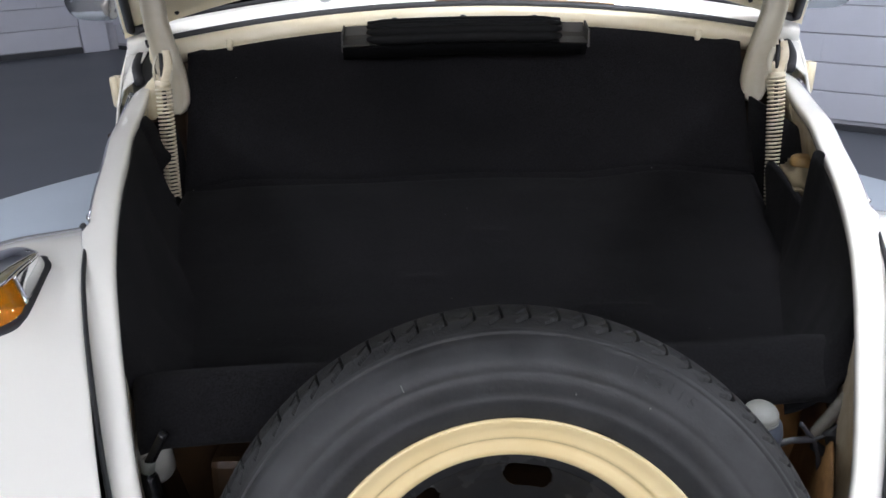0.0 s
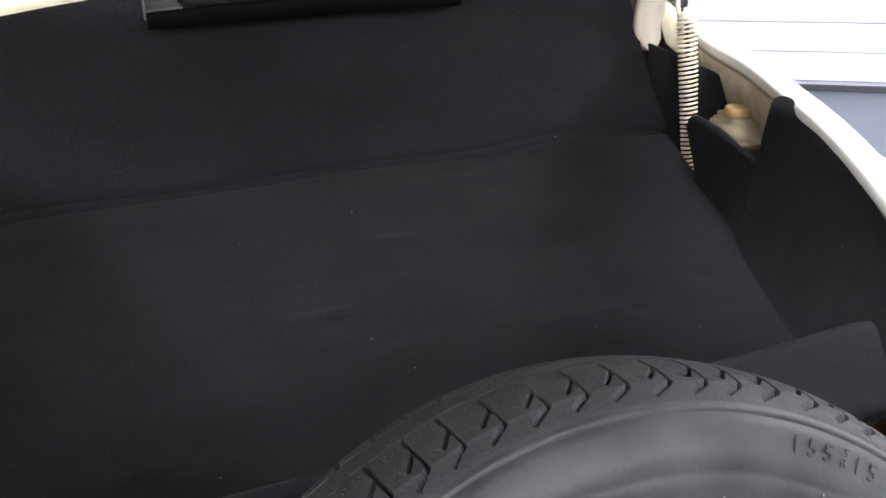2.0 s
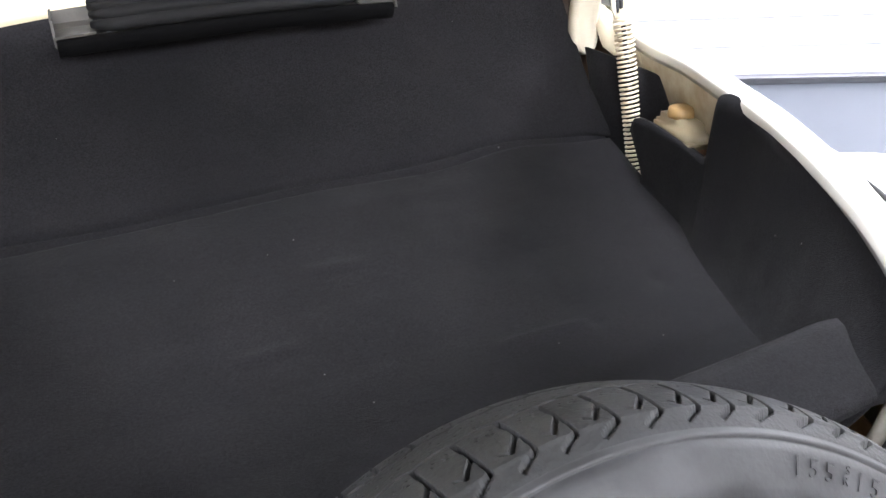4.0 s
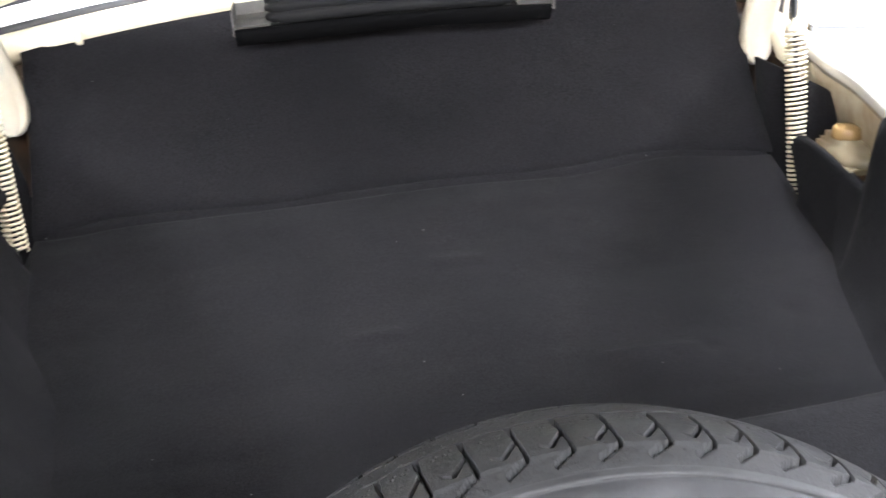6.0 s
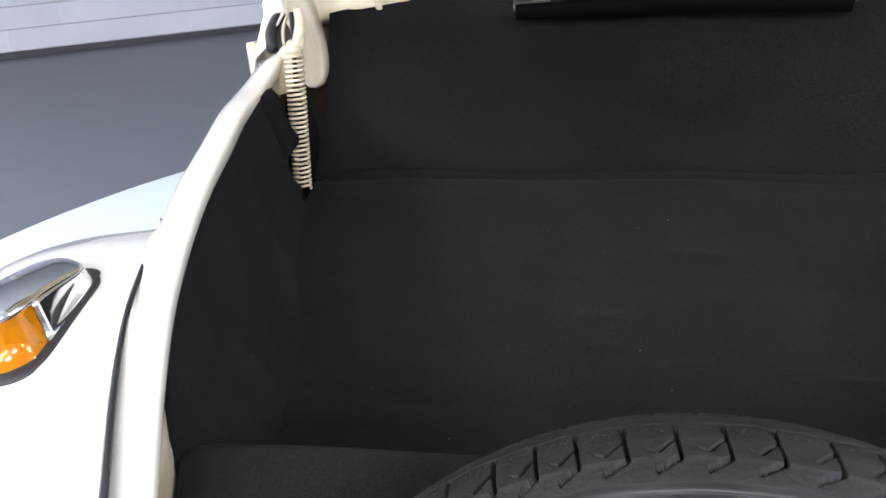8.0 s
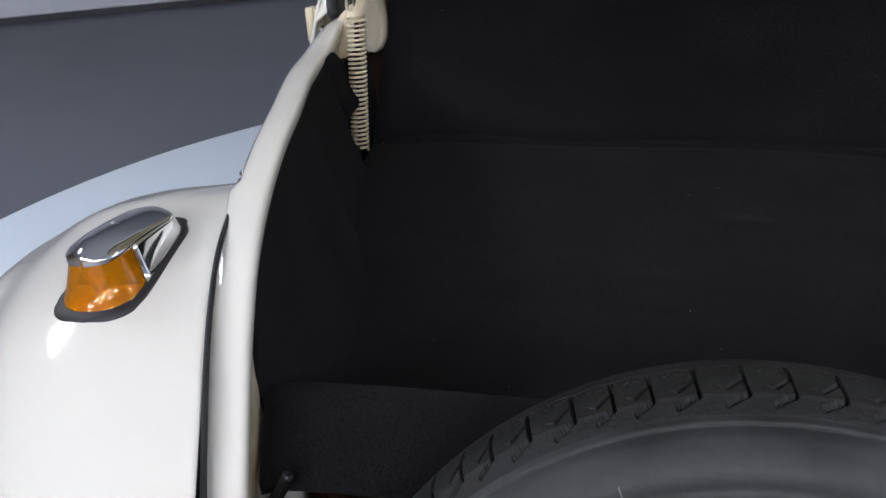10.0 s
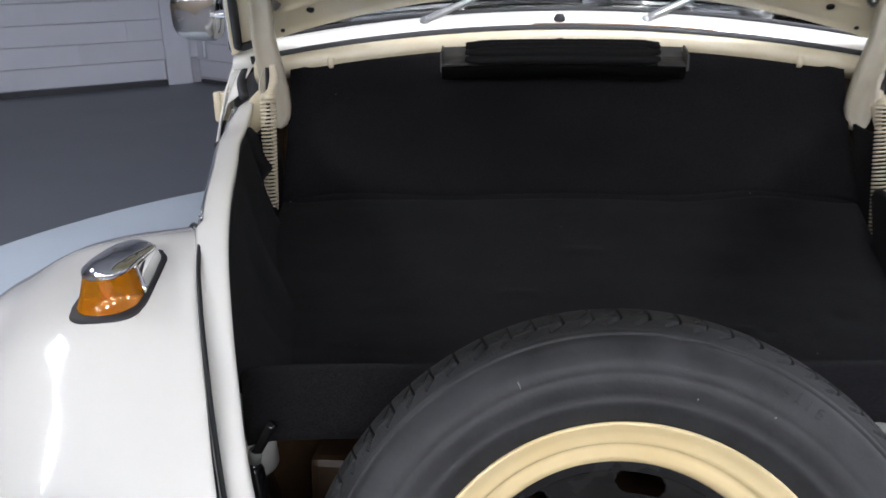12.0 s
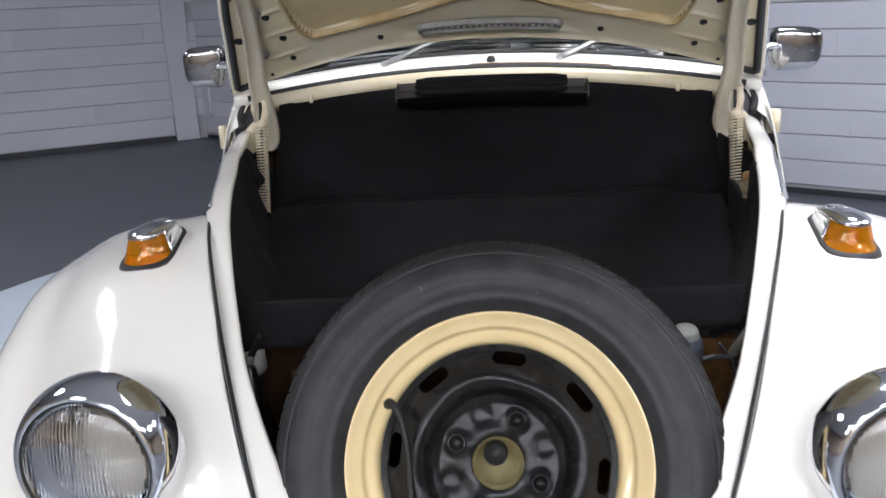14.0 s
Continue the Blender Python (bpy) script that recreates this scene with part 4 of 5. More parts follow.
for i in range(21):
    x = -0.135 + 0.0135 * i
    # Cream plates stand in for the light seen through the slots.
    rows = [[vent_point(x + a, h, -0.0025) for a in (-0.0036, 0.0036)] for h in (-0.0062, 0.0062)]
    sheet("slot", rows, PAINT, vent, "cream plate painted for the light seen through a slot", thick=0.0008, smooth=False)
    tube("slot_bar", [vent_point(x + 0.0067, h, -0.0035) for h in (-0.0085, 0.0, 0.0085)], 0.0021, CHROME, vent, smooth_path=0, sides=6)

# round drain holes, black discs for the dark inside, and bolts
HOLES = ((0.567, 0.172, 0.010), (0.582, 0.315, 0.010), (0.496, 0.215, 0.008), (0.462, 0.130, 0.008), (0.444, 0.050, 0.007), (0.498, 0.015, 0.004), (0.240, 0.045, 0.007))
for x, s, r in [(side_x * x, s, r) for x, s, r in HOLES for side_x in (-1, 1)]:
    p, q = hood_point(x / 0.6, s, -0.0015), hood_point(x / 0.6, s, 0.01)
    lathe("hole_disc", [(0.0, 0.0012), (r * 0.8, 0.0012), (r * 0.95, 0.0010), (r, 0.0), (r, -0.003)], BLACK, hood, m=frame_of(p, p - q), n=14)


def hinge(s):
    """Pressed arm that carries the hood, with its spring."""
    path = spline([(-0.487, 0.330, 1.205), (-0.496, 0.388, 1.156), (-0.504, 0.430, 1.115), (-0.514, 0.475, 1.058), (-0.523, 0.505, 1.008), (-0.521, 0.522, 0.960), (-0.517, 0.530, 0.920), (-0.5145, 0.530, 0.890), (-0.514, 0.527, 0.868), (-0.514, 0.525, 0.856), (-0.514, 0.524, 0.850)], 4)
    width = np.interp(np.linspace(0, 10, len(path)), range(11), [0.017, 0.0185, 0.019, 0.019, 0.020, 0.022, 0.0235, 0.0235, 0.0205, 0.014, 0.004])
    rows = []
    for i, p in enumerate(path):
        way = path[min(i + 1, len(path) - 1)] - path[max(i - 1, 0)]
        way /= np.linalg.norm(way)
        face = np.cross((1.0, 0, 0), way)
        face /= np.linalg.norm(face)
        if face[1] > 0:
            face = -face
        w = width[i]
        rows.append([p + np.array((a * w, 0, 0)) + face * b for a, b in ((-1.0, -0.012), (-1.0, -0.005), (-0.94, -0.0015), (-0.84, 0.0), (-0.70, 0.0010), (-0.55, -0.0030), (0.0, -0.0045), (0.55, -0.0030), (0.70, 0.0010), (0.84, 0.0), (0.94, -0.0015), (1.0, -0.005), (1.0, -0.012))])
    arm = sheet("hinge_arm", side(rows, s), ARM_SHADED, car, "cream-painted pressed hood hinge arm", thick=0.002, offset=0)
    for xn, up in ((0.885, 0.250), (0.87, 0.108)):
        p, q = hood_point(-s * xn, up, -0.004), hood_point(-s * xn, up, 0.01)
        lathe("bolt", [(0.0, 0.010), (0.007, 0.010), (0.009, 0.008), (0.009, 0.002), (0.013, 0.002), (0.013, 0.0)], STEEL, arm, "grey steel bolt", m=frame_of(p + np.array((s * 0.012, 0, 0)), p - q), n=6)
    # bracket of the hinge on the body
    sheet("hinge_bracket", side([[(-0.560, 0.53, 0.905), (-0.546, 0.535, 0.918), (-0.528, 0.54, 0.925)], [(-0.568, 0.51, 0.888), (-0.551, 0.522, 0.89), (-0.530, 0.53, 0.89)], [(-0.576, 0.495, 0.866), (-0.556, 0.505, 0.862), (-0.535, 0.515, 0.86)], [(-0.572, 0.49, 0.852), (-0.560, 0.495, 0.846), (-0.545, 0.50, 0.848)]], s), PAINT_IN, car, "cream-painted hinge bracket", thick=0.003, offset=0)
    sheet("hinge_post", side([[(-0.525, 0.60, 0.94), (-0.494, 0.605, 0.94)], [(-0.522, 0.598, 0.86), (-0.496, 0.602, 0.86)], [(-0.52, 0.575, 0.79), (-0.497, 0.58, 0.79)], [(-0.515, 0.55, 0.72), (-0.497, 0.56, 0.72)]], s), BROWN, car, "brown waxed hinge post", thick=0.003, offset=0)


def coil(a, b, r, turns, s):
    """A coil spring from a to b on its rod."""
    a, b = np.array(side(a, s)), np.array(side(b, s))
    z = (b - a) / np.linalg.norm(b - a)
    x = np.cross(z, (0, 1, 0))
    x /= np.linalg.norm(x)
    y = np.cross(z, x)
    n = turns * 14
    pts = [a + (b - a) * i / n + r * (math.cos(2 * math.pi * i / 14) * x + math.sin(2 * math.pi * i / 14) * y) for i in range(n + 1)]
    ob = tube("hinge_spring", pts, 0.0019, SPRING, car, "cream-painted coil spring", sides=6, smooth_path=0)
    tube("spring_rod", [a - z * 0.05, a - z * 0.02, (a + b) / 2, b], 0.0035, BLACK, ob, smooth_path=0)
    lathe("spring_cap", [(0.0, 0.006), (r * 1.02, 0.006), (r * 1.05, 0.0), (r * 1.02, -0.006), (0.0, -0.006)], SPRING, ob, m=frame_of(a, z), n=16)
    for q in (-1, 1):
        tube("fork_prong", [a + z * -0.046 + x * 0.006 * q, a - z * 0.030 + x * 0.0125 * q, a - z * 0.012 + x * 0.0135 * q, a + x * 0.0105 * q], [0.0035, 0.004, 0.004, 0.003], ARM_SHADED, ob, smooth_path=4, squash=0.6)
    tube("spring_clevis", [a - z * 0.055 + x * 0.009, a - z * 0.03 + x * 0.011, a], [0.006, 0.008, 0.008], SPRING, ob, squash=0.6)


for s in (1, -1):
    hinge(s)
    plan = [(-0.575, 0.36), (-0.572, 0.46), (-0.560, 0.56), (-0.545, 0.61), (-0.50, 0.632), (-0.47, 0.636)]
    sheet("inner_panel", side([[(x, y, (0.86 if y < 0.5 else 0.89 if y < 0.6 else 0.935) - d) for x, y in plan] for d in (0.0, 0.06, 0.14, 0.26)], s), BROWN, car, "brown waxed inner body panel behind the hinge", thick=0.003, offset=0)
coil((-0.509, 0.460, 0.918), (-0.514, 0.438, 0.724), 0.0122, 30, 1)
coil((-0.511, 0.433, 0.916), (-0.519, 0.392, 0.690), 0.0128, 36, -1)


# ---- lamps on the wings ----
def headlight(s):
    c = Vector((-s * 0.493, -0.475, 0.635))
    m = frame_of(c, (-s * 0.06, -1, 0.10))
    ring = lathe("headlight", [(0.108, -0.050), (0.109, -0.035), (0.106, -0.018), (0.099, -0.003), (0.092, 0.004), (0.088, 0.004), (0.086, 0.0), (0.085, -0.01)], CHROME, car, "round headlamp with a wide chrome ring", m=m, n=64)
    lathe("lens", [(0.0, 0.016), (0.03, 0.0145), (0.055, 0.0105), (0.075, 0.003), (0.0845, -0.004), (0.0845, -0.007), (0.075, -0.0005), (0.05, 0.008), (0.0, 0.012)], LENS, ring, "ribbed clear glass lens", m=m, n=48)
    lathe("reflector", [(0.085, -0.012), (0.075, -0.035), (0.055, -0.058), (0.03, -0.072), (0.012, -0.076), (0.0, -0.076)], REFLECT, ring, "silvered reflector", m=m, n=40)
    lathe("bulb", [(0.0, -0.03), (0.009, -0.033), (0.011, -0.045), (0.009, -0.06), (0.007, -0.075)], WHITEP, ring, m=m, n=16)
    tube("inner_ring", [m @ Vector((0.0865 * math.cos(a), 0.0865 * math.sin(a), 0.001)) for a in np.linspace(0, 2 * math.pi, 49)], 0.0022, BLACK, ring, "dark gap between ring and glass", smooth_path=0, sides=6)


def indicator(s):
    """Amber lens in the front of a low body whose chrome cap runs back to a rounded end, on a rubber pad."""
    front_z, rear_z = wing_z(-0.530, -0.160), wing_z(-0.535, -0.01)
    tilt = math.degrees(math.atan2(rear_z - front_z, 0.15))
    lean = math.degrees(math.atan2(wing_z(-0.50, -0.10) - wing_z(-0.56, -0.10), 0.06))
    m = Matrix.Translation((-s * 0.530, -0.171, front_z - 0.011 * math.tan(math.radians(tilt)) - 0.0015)) @ pose(0, 0, 0, tilt, -s * lean * 0.5, s * 2.5) @ pose(0, -0.001, 0.0035) @ Matrix.Scale(0.95, 4)
    length = 0.154

    def half(y):
        w = 0.0390 - 0.009 * max(0.0, (y - 0.045) / 0.115) ** 1.3
        if y < 0.036:
            w = 0.0390 * max(0.0, 1 - ((0.036 - y) / 0.036) ** 2.6) ** 0.5
        if y > length - 0.034:
            w *= max(0.0, 1 - ((y - length + 0.034) / 0.034) ** 2.2) ** 0.5
        return w

    def at(y, k, sx, grow=0.0):
        """A point of the outer skin: y along the base, k from the pad (0) to the shoulder (1)."""
        high = float(np.interp(y, [0, 0.03, 0.06, 0.09, 0.12, 0.154], [0.041, 0.041, 0.038, 0.033, 0.027, 0.020]))
        u = y / length
        w = half(y) * (1 - (0.37 - 0.28 * u) * k ** (1.15 + 1.5 * u)) + grow
        yy = y + k * (0.022 * (1 - u) ** 1.5 - 0.009 * u * u)
        p = m @ Vector((sx * w, yy - grow * (y < 0.02), 0.003 + (high - 0.003) * k))
        p.z += (1 - k) * (wing_z(-abs(p.x), p.y) + 0.003 - p.z)
        return p

    front = list(np.linspace(0.0, 0.012, 8)) + list(np.linspace(0.015, 0.036, 8)) + list(np.linspace(0.038, 0.044, 3))
    rear = list(np.linspace(0.044, length - 0.034, 10)) + list(np.linspace(length - 0.031, length - 0.004, 10)) + [length - 0.0022, length - 0.0009, length - 0.0002, length]
    ys = front + rear[1:]

    def outline(grow, rise):
        """The pad's outline, laid on the curve of the wing."""
        right = [(half(y) + grow * (half(y) > 0.002), y + grow * (-1 if y < 0.02 else 1 if y > length - 0.01 else 0)) for y in ys]
        loop = right + [(-a, b) for a, b in right[::-1]]
        flat = [m @ Vector((a, b, 0)) for a, b in loop]
        return [Vector((p.x, p.y, wing_z(-abs(p.x), p.y) + rise)) for p in flat]

    pad = sheet("indicator", [outline(0.0046, -0.004), outline(0.0052, 0.0015), outline(0.0045, 0.0042), outline(0.0020, 0.0052), outline(-0.003, 0.0050)], RUBBER, car, "amber front indicator with a chrome cap", close=True)
    rows = [[at(y, k, 1, -0.0018) for y in front[::-1]] + [at(y, k, -1, -0.0018) for y in front[1:]] for k in (0.0, 0.2, 0.4, 0.6, 0.8, 0.93, 1.0)]
    sheet("lens", rows, AMBER, pad, "ribbed amber lens", thick=0.002, offset=0)
    sheet("lens_back", [[at(0.045, k, 1, -0.003), at(0.045, k, -1, -0.003)] for k in (0.0, 0.5, 1.0)], REFLECT, pad, thick=0.001)
    lathe("bulb", [(0.0, 0.026), (0.007, 0.023), (0.009, 0.015), (0.006, 0.004), (0.006, 0.0)], AMBER, pad, m=m @ pose(0, 0.032, 0.006), n=14)
    # chrome: side skin behind the lens, then the roof over all
    rows = [[at(y, k, 1) for y in rear] + [at(y, k, -1) for y in rear[::-1]] for k in (0.0, 0.15, 0.4, 0.7, 0.9, 1.0)]
    cap = sheet("cap", rows, CHROME, pad, "chrome cap over the lens", thick=0.0012, offset=0)
    rows = []
    for y in ys:
        left, right = at(y, 1.0, -1, 0.0012), at(y, 1.0, 1, 0.0012)
        rise = 0.0095 * (max(0.0, half(y)) / 0.039) ** 0.7
        down = Vector((0, 0, -0.0035))
        rows.append([left + down] + [left.lerp(right, 0.5 + 0.5 * q) + Vector((0, 0, rise * (1 - abs(q) ** 2.0))) for q in np.linspace(-1, 1, 17)] + [right + down])
    sheet("cap_roof", rows, CHROME, cap, thick=0.0)
    lathe("screw", [(0.0, 0.003), (0.004, 0.0025), (0.005, 0.0), (0.005, -0.003)], STEEL, cap, m=m @ pose(0, 0.080, 0.0440), n=14)


for s in (1, -1):
    headlight(s)
    indicator(s)

# ---- carpet lining of the luggage space ----
carpet = thing("trunk_carpet", (0, 0.2, 0.65), "black ribbed carpet lining of the luggage space", "carpet")


def wavy(x, y, k=1.0):
    return k * (0.004 * math.sin(7 * x + 3 * y) + 0.003 * math.sin(13 * x - 9 * y + 1.0))


def crease_y(x):
    return 0.440 + 0.004 * math.sin(9 * x + 0.6) + 0.004 * math.sin(23 * x) * (0.3 + 0.7 * (x > -0.1))


def crease_z(x):
    return 0.7465 + 0.009 * math.exp(-((x - 0.33) / 0.09) ** 2) + 0.002 * math.sin(14 * x + 2)


# back panel
rows = []
for t in np.linspace(0, 1, 22):
    row = []
    for x in np.linspace(-0.496, 0.496, 49):
        top = np.array(cowl_point(x, 0.004, -0.004))
        bot = np.array((x, crease_y(x) + 0.012, crease_z(x) + 0.004 - 0.02 * max(0.0, (-x - 0.40) / 0.09)))
        p = top + (bot - top) * t
        p[1] += 0.012 * math.sin(math.pi * t) + wavy(x, t, 0.5) * math.sin(math.pi * t)
        # rounded lower corners turn to the front
        e = max(0.0, (abs(x) - 0.44) / 0.052)
        p[1] -= 0.012 * e * e
        p[1] -= 0.007 * max(0.0, (t - 0.88) / 0.12) ** 2 * (0.5 + 0.5 * math.sin(15 * x + 1.0) * math.sin(6 * x))
        if t > 0.97:
            p[2] -= 0.002
            p[1] += 0.004
        row.append(p)
    rows.append(row)
sheet("back_panel", rows, CARPET, carpet, "black carpet on the bulkhead", thick=0.006, offset=1)


def floor_z(x, y):
    """Height of the carpet over the tank: falls from the crease, dips, then meets the front lip."""
    cy = crease_y(x)
    prof = [(-0.105, 0.664), (-0.04, 0.655), (0.05, 0.651), (0.14, 0.661), (0.25, 0.684), (0.34, 0.713), (0.40, 0.736), (cy, crease_z(x)), (0.6, 0.79)]
    z = np.interp(y, [a for a, _ in prof], [b for _, b in prof])
    # hollow at the left back corner
    z -= 0.014 * math.exp(-((x + 0.47) / 0.075) ** 2 - ((y - 0.44) / 0.06) ** 2)
    z += wavy(x, y, 0.8) * min(1.0, max(0.0, (0.42 - y) / 0.1))
    # seams of the tank below press through the cloth
    for x0, y0, w, tilt in ((0.200, 0.112, 0.058, 0.02), (-0.078, 0.199, 0.030, 0.03), (0.028, 0.303, 0.034, -0.08)):
        u, v = x - x0, (y - y0) - tilt * (x - x0)
        z += 0.0045 * math.exp(-(u / w) ** 6 - (v / 0.007) ** 2)
    z -= 0.005 * math.exp(-((x - 0.262) / 0.009) ** 2 - ((y - 0.112) / 0.008) ** 2)
    z -= 0.004 * math.exp(-((x - 0.380) / 0.012) ** 2 - ((y - 0.156) / 0.012) ** 2)
    # narrow gap below the back panel
    z -= (0.006 + 0.002 * math.sin(31 * x)) * math.exp(-((y - cy - 0.003) / 0.0045) ** 2)
    return z


rows = []
for y in np.concatenate([np.linspace(0.452, 0.402, 30), np.linspace(0.398, 0.30, 16), np.linspace(0.295, -0.11, 70)]):
    q = at_y(EDGE, min(y, 0.6))
    half = min(0.492, abs(q[0]) - 0.012 if y < 0.35 else 0.492)
    row = []
    for xn in np.linspace(-1, 1, 101):
        x = xn * half
        yy = y + (crease_y(x) + 0.024 - 0.452) * max(0.0, (y - 0.30) / 0.152)
        row.append((x, yy, floor_z(x, yy)))
    rows.append(row)
sheet("floor_panel", rows, CARPET, carpet, "black carpet over the fuel tank", thick=0.006, offset=1)


# front lip: rises above the floor and falls to the wheel
def lip_y(x):
    return -0.103 + 0.069 * x


rows = []
LIP = [(0.020, 0.655), (0.012, 0.690), (0.004, 0.712), (-0.004, 0.7175), (-0.014, 0.7165), (-0.035, 0.706), (-0.058, 0.695), (-0.070, 0.6895), (-0.076, 0.686), (-0.078, 0.682), (-0.074, 0.679), (-0.055, 0.680)]
for dy, z in LIP:
    row = []
    for xn in np.linspace(-1, 1, 61):
        y = lip_y(xn * 0.41) + dy
        half = abs(at_y(EDGE, y)[0]) - 0.007
        x = xn * half
        row.append((x, lip_y(x) + dy * (1 - 0.25 * x), z - 0.006 * max(0.0, (abs(xn) - 0.9) / 0.1) ** 2 + 0.0015 * math.sin(17 * x)))
    rows.append(row)
sheet("front_lip", rows, CARPET, carpet, "folded front edge of the black carpet", thick=0.005)


# side panels up to the painted edge
POCKET = spline([(0.476, 0.13, 0.858), (0.478, 0.165, 0.866), (0.478, 0.187, 0.863), (0.478, 0.196, 0.850), (0.479, 0.203, 0.815), (0.480, 0.208, 0.786), (0.4805, 0.214, 0.778), (0.481, 0.228, 0.780), (0.4825, 0.26, 0.785), (0.485, 0.30, 0.790), (0.487, 0.335, 0.794), (0.489, 0.358, 0.793), (0.490, 0.370, 0.785), (0.491, 0.378, 0.768)], 6)


def side_panel(s):
    rows = []
    ys = np.concatenate([np.linspace(0.372 if s == 1 else 0.376, 0.224, 26), np.linspace(0.221, 0.182, 20), np.linspace(0.178, 0.148, 6), np.linspace(0.14, -0.10, 22), np.linspace(-0.105, -0.15, 12)])
    for y in ys:
        q = at_y(EDGE, y)
        top = np.array((q[0] - 0.001, y, q[2] - (0.006 if s == 1 else 0.007 + 0.002 * math.sin(47 * y) + 0.0015 * math.sin(113 * y))))
        if s == -1 and y > 0.13:
            p = at_y(POCKET, y)
            f = min(1.0, (y - 0.13) / 0.03)
            top = top * (1 - f) + np.array((-p[0], y, p[2])) * f
        half = min(0.492, abs(q[0]) - 0.012 if y < 0.35 else 0.492)
        # the rear end of the cut-out panel slopes forward towards its foot
        yb = y if s == 1 else y - 0.042 * max(0.0, (y - 0.20) / 0.176)
        bot = np.array((-half + 0.004, yb, floor_z(-half if s == 1 else half, yb) + 0.006))
        if y < -0.105:
            # the cloth leaves the painted edge and runs down to the front lip
            f = min(1.0, (-0.105 - y) / 0.043)
            end = np.array((-0.400, y, 0.722))
            g = f ** 1.3
            top = top * (1 - g) + end * g
            bot[0] = max(bot[0], -0.405)
        row = []
        foot = bot[0] + 0.010 + (0.052 * min(1.0, max(0.0, (0.37 - y) / 0.22)) ** 1.3 if s == 1 else 0.036 * min(1.0, max(0.0, (0.24 - y) / 0.26)) ** 1.3)
        foot = np.array((foot, yb, floor_z(foot if s == 1 else -foot, yb) - 0.0025))
        mid = bot * 0.5 + foot * 0.5
        mid[2] = floor_z(mid[0] if s == 1 else -mid[0], yb) + 0.001
        for t in np.linspace(0, 1, 18):
            p = top * (1 - t) ** 3 + (top * 0.35 + bot * 0.65) * 3 * t * (1 - t) ** 2 + mid * 3 * t * t * (1 - t) + foot * t ** 3
            p[0] += 0.0015 * math.sin(20 * y + 5 * t)
            row.append(p)
        rows.append(row)
    sheet("side_panel", side(rows, s), CARPET, carpet, "black carpet side panel" + (" cut out round the fluid tank" if s == -1 else " notched round the hinge spring"), thick=0.006, offset=1 if s == 1 else -1)


side_panel(1)
side_panel(-1)
# cut end of the left panel in front of the spring
EDGE_CUT = spline([(-0.536, 0.425, 0.872), (-0.524, 0.42, 0.862), (-0.517, 0.418, 0.848), (-0.516, 0.418, 0.833), (-0.510, 0.418, 0.818), (-0.502, 0.418, 0.804), (-0.513, 0.417, 0.790), (-0.522, 0.416, 0.779), (-0.525, 0.414, 0.757), (-0.516, 0.412, 0.745), (-0.505, 0.41, 0.735)], 4)
rows = []
for k, p in enumerate(EDGE_CUT):
    f = k / (len(EDGE_CUT) - 1)
    q = at_y(EDGE, 0.372)
    z = 0.876 + (0.733 - 0.876) * f
    a = np.array((q[0] - 0.001 + 0.042 * f ** 1.3, 0.370, z))
    rows.append([a, a + (p - a) * 0.5 + np.array((-0.002, 0.004, 0.002 * (1 - f))), p])
sheet("side_panel_end", rows, CARPET, carpet, "cut end of the black carpet panel", thick=0.005, offset=0)
# strip behind the spring
sheet("corner_panel", [[(0.497, 0.502, 0.866), (0.508, 0.470, 0.860), (0.522, 0.425, 0.851), (0.538, 0.378, 0.841), (0.548, 0.345, 0.835)], [(0.497, 0.480, 0.79), (0.507, 0.450, 0.79), (0.521, 0.408, 0.79), (0.534, 0.365, 0.79), (0.544, 0.330, 0.79)],
                       [(0.492, 0.450, 0.70), (0.503, 0.425, 0.70), (0.517, 0.388, 0.70), (0.528, 0.350, 0.70), (0.538, 0.320, 0.70)]], CARPET, carpet, "black carpet piece behind the hinge spring", thick=0.006, offset=0)
sheet("corner_panel", [[(-0.545, 0.490, 0.845), (-0.535, 0.510, 0.842), (-0.524, 0.528, 0.832)], [(-0.540, 0.47, 0.79), (-0.526, 0.490, 0.79), (-0.508, 0.508, 0.79)], [(-0.535, 0.44, 0.74), (-0.518, 0.46, 0.74), (-0.498, 0.480, 0.74)], [(-0.53, 0.42, 0.70), (-0.51, 0.44, 0.70), (-0.492, 0.462, 0.70)]], CARPET, carpet, "black carpet piece behind the hinge spring", thick=0.005, offset=0)

# ---- rain tray on the bulkhead ----
tray = thing("rain_tray", (0, 0.56, 0.93), "black rubber rain tray fixed under the cowl", "tray")


def tray_point(x, y, z):
    return (x, y + 0.006 * (1 - (x / 0.216) ** 2), z + 0.004 * (1 - (x / 0.216) ** 2))


def tray_rows(xs, section):
    return [[tray_point(x, a, b + 0.0012 * math.sin(31 * x + 1) * (k == len(section) - 2)) for k, (a, b) in enumerate(section)] for x in xs]


sheet("flap", tray_rows(np.linspace(-0.214, 0.214, 41), [(0.560, 0.955), (0.546, 0.956), (0.5425, 0.953), (0.545, 0.946), (0.551, 0.935), (0.556, 0.934)]), FLAP, tray, "hanging black cloth flap", thick=0.004)
sheet("channel", tray_rows(np.linspace(-0.216, 0.216, 41), [(0.594, 0.962), (0.586, 0.952), (0.560, 0.949), (0.553, 0.949)]), GREYRUB, tray, "weathered grey channel", thick=0.003)
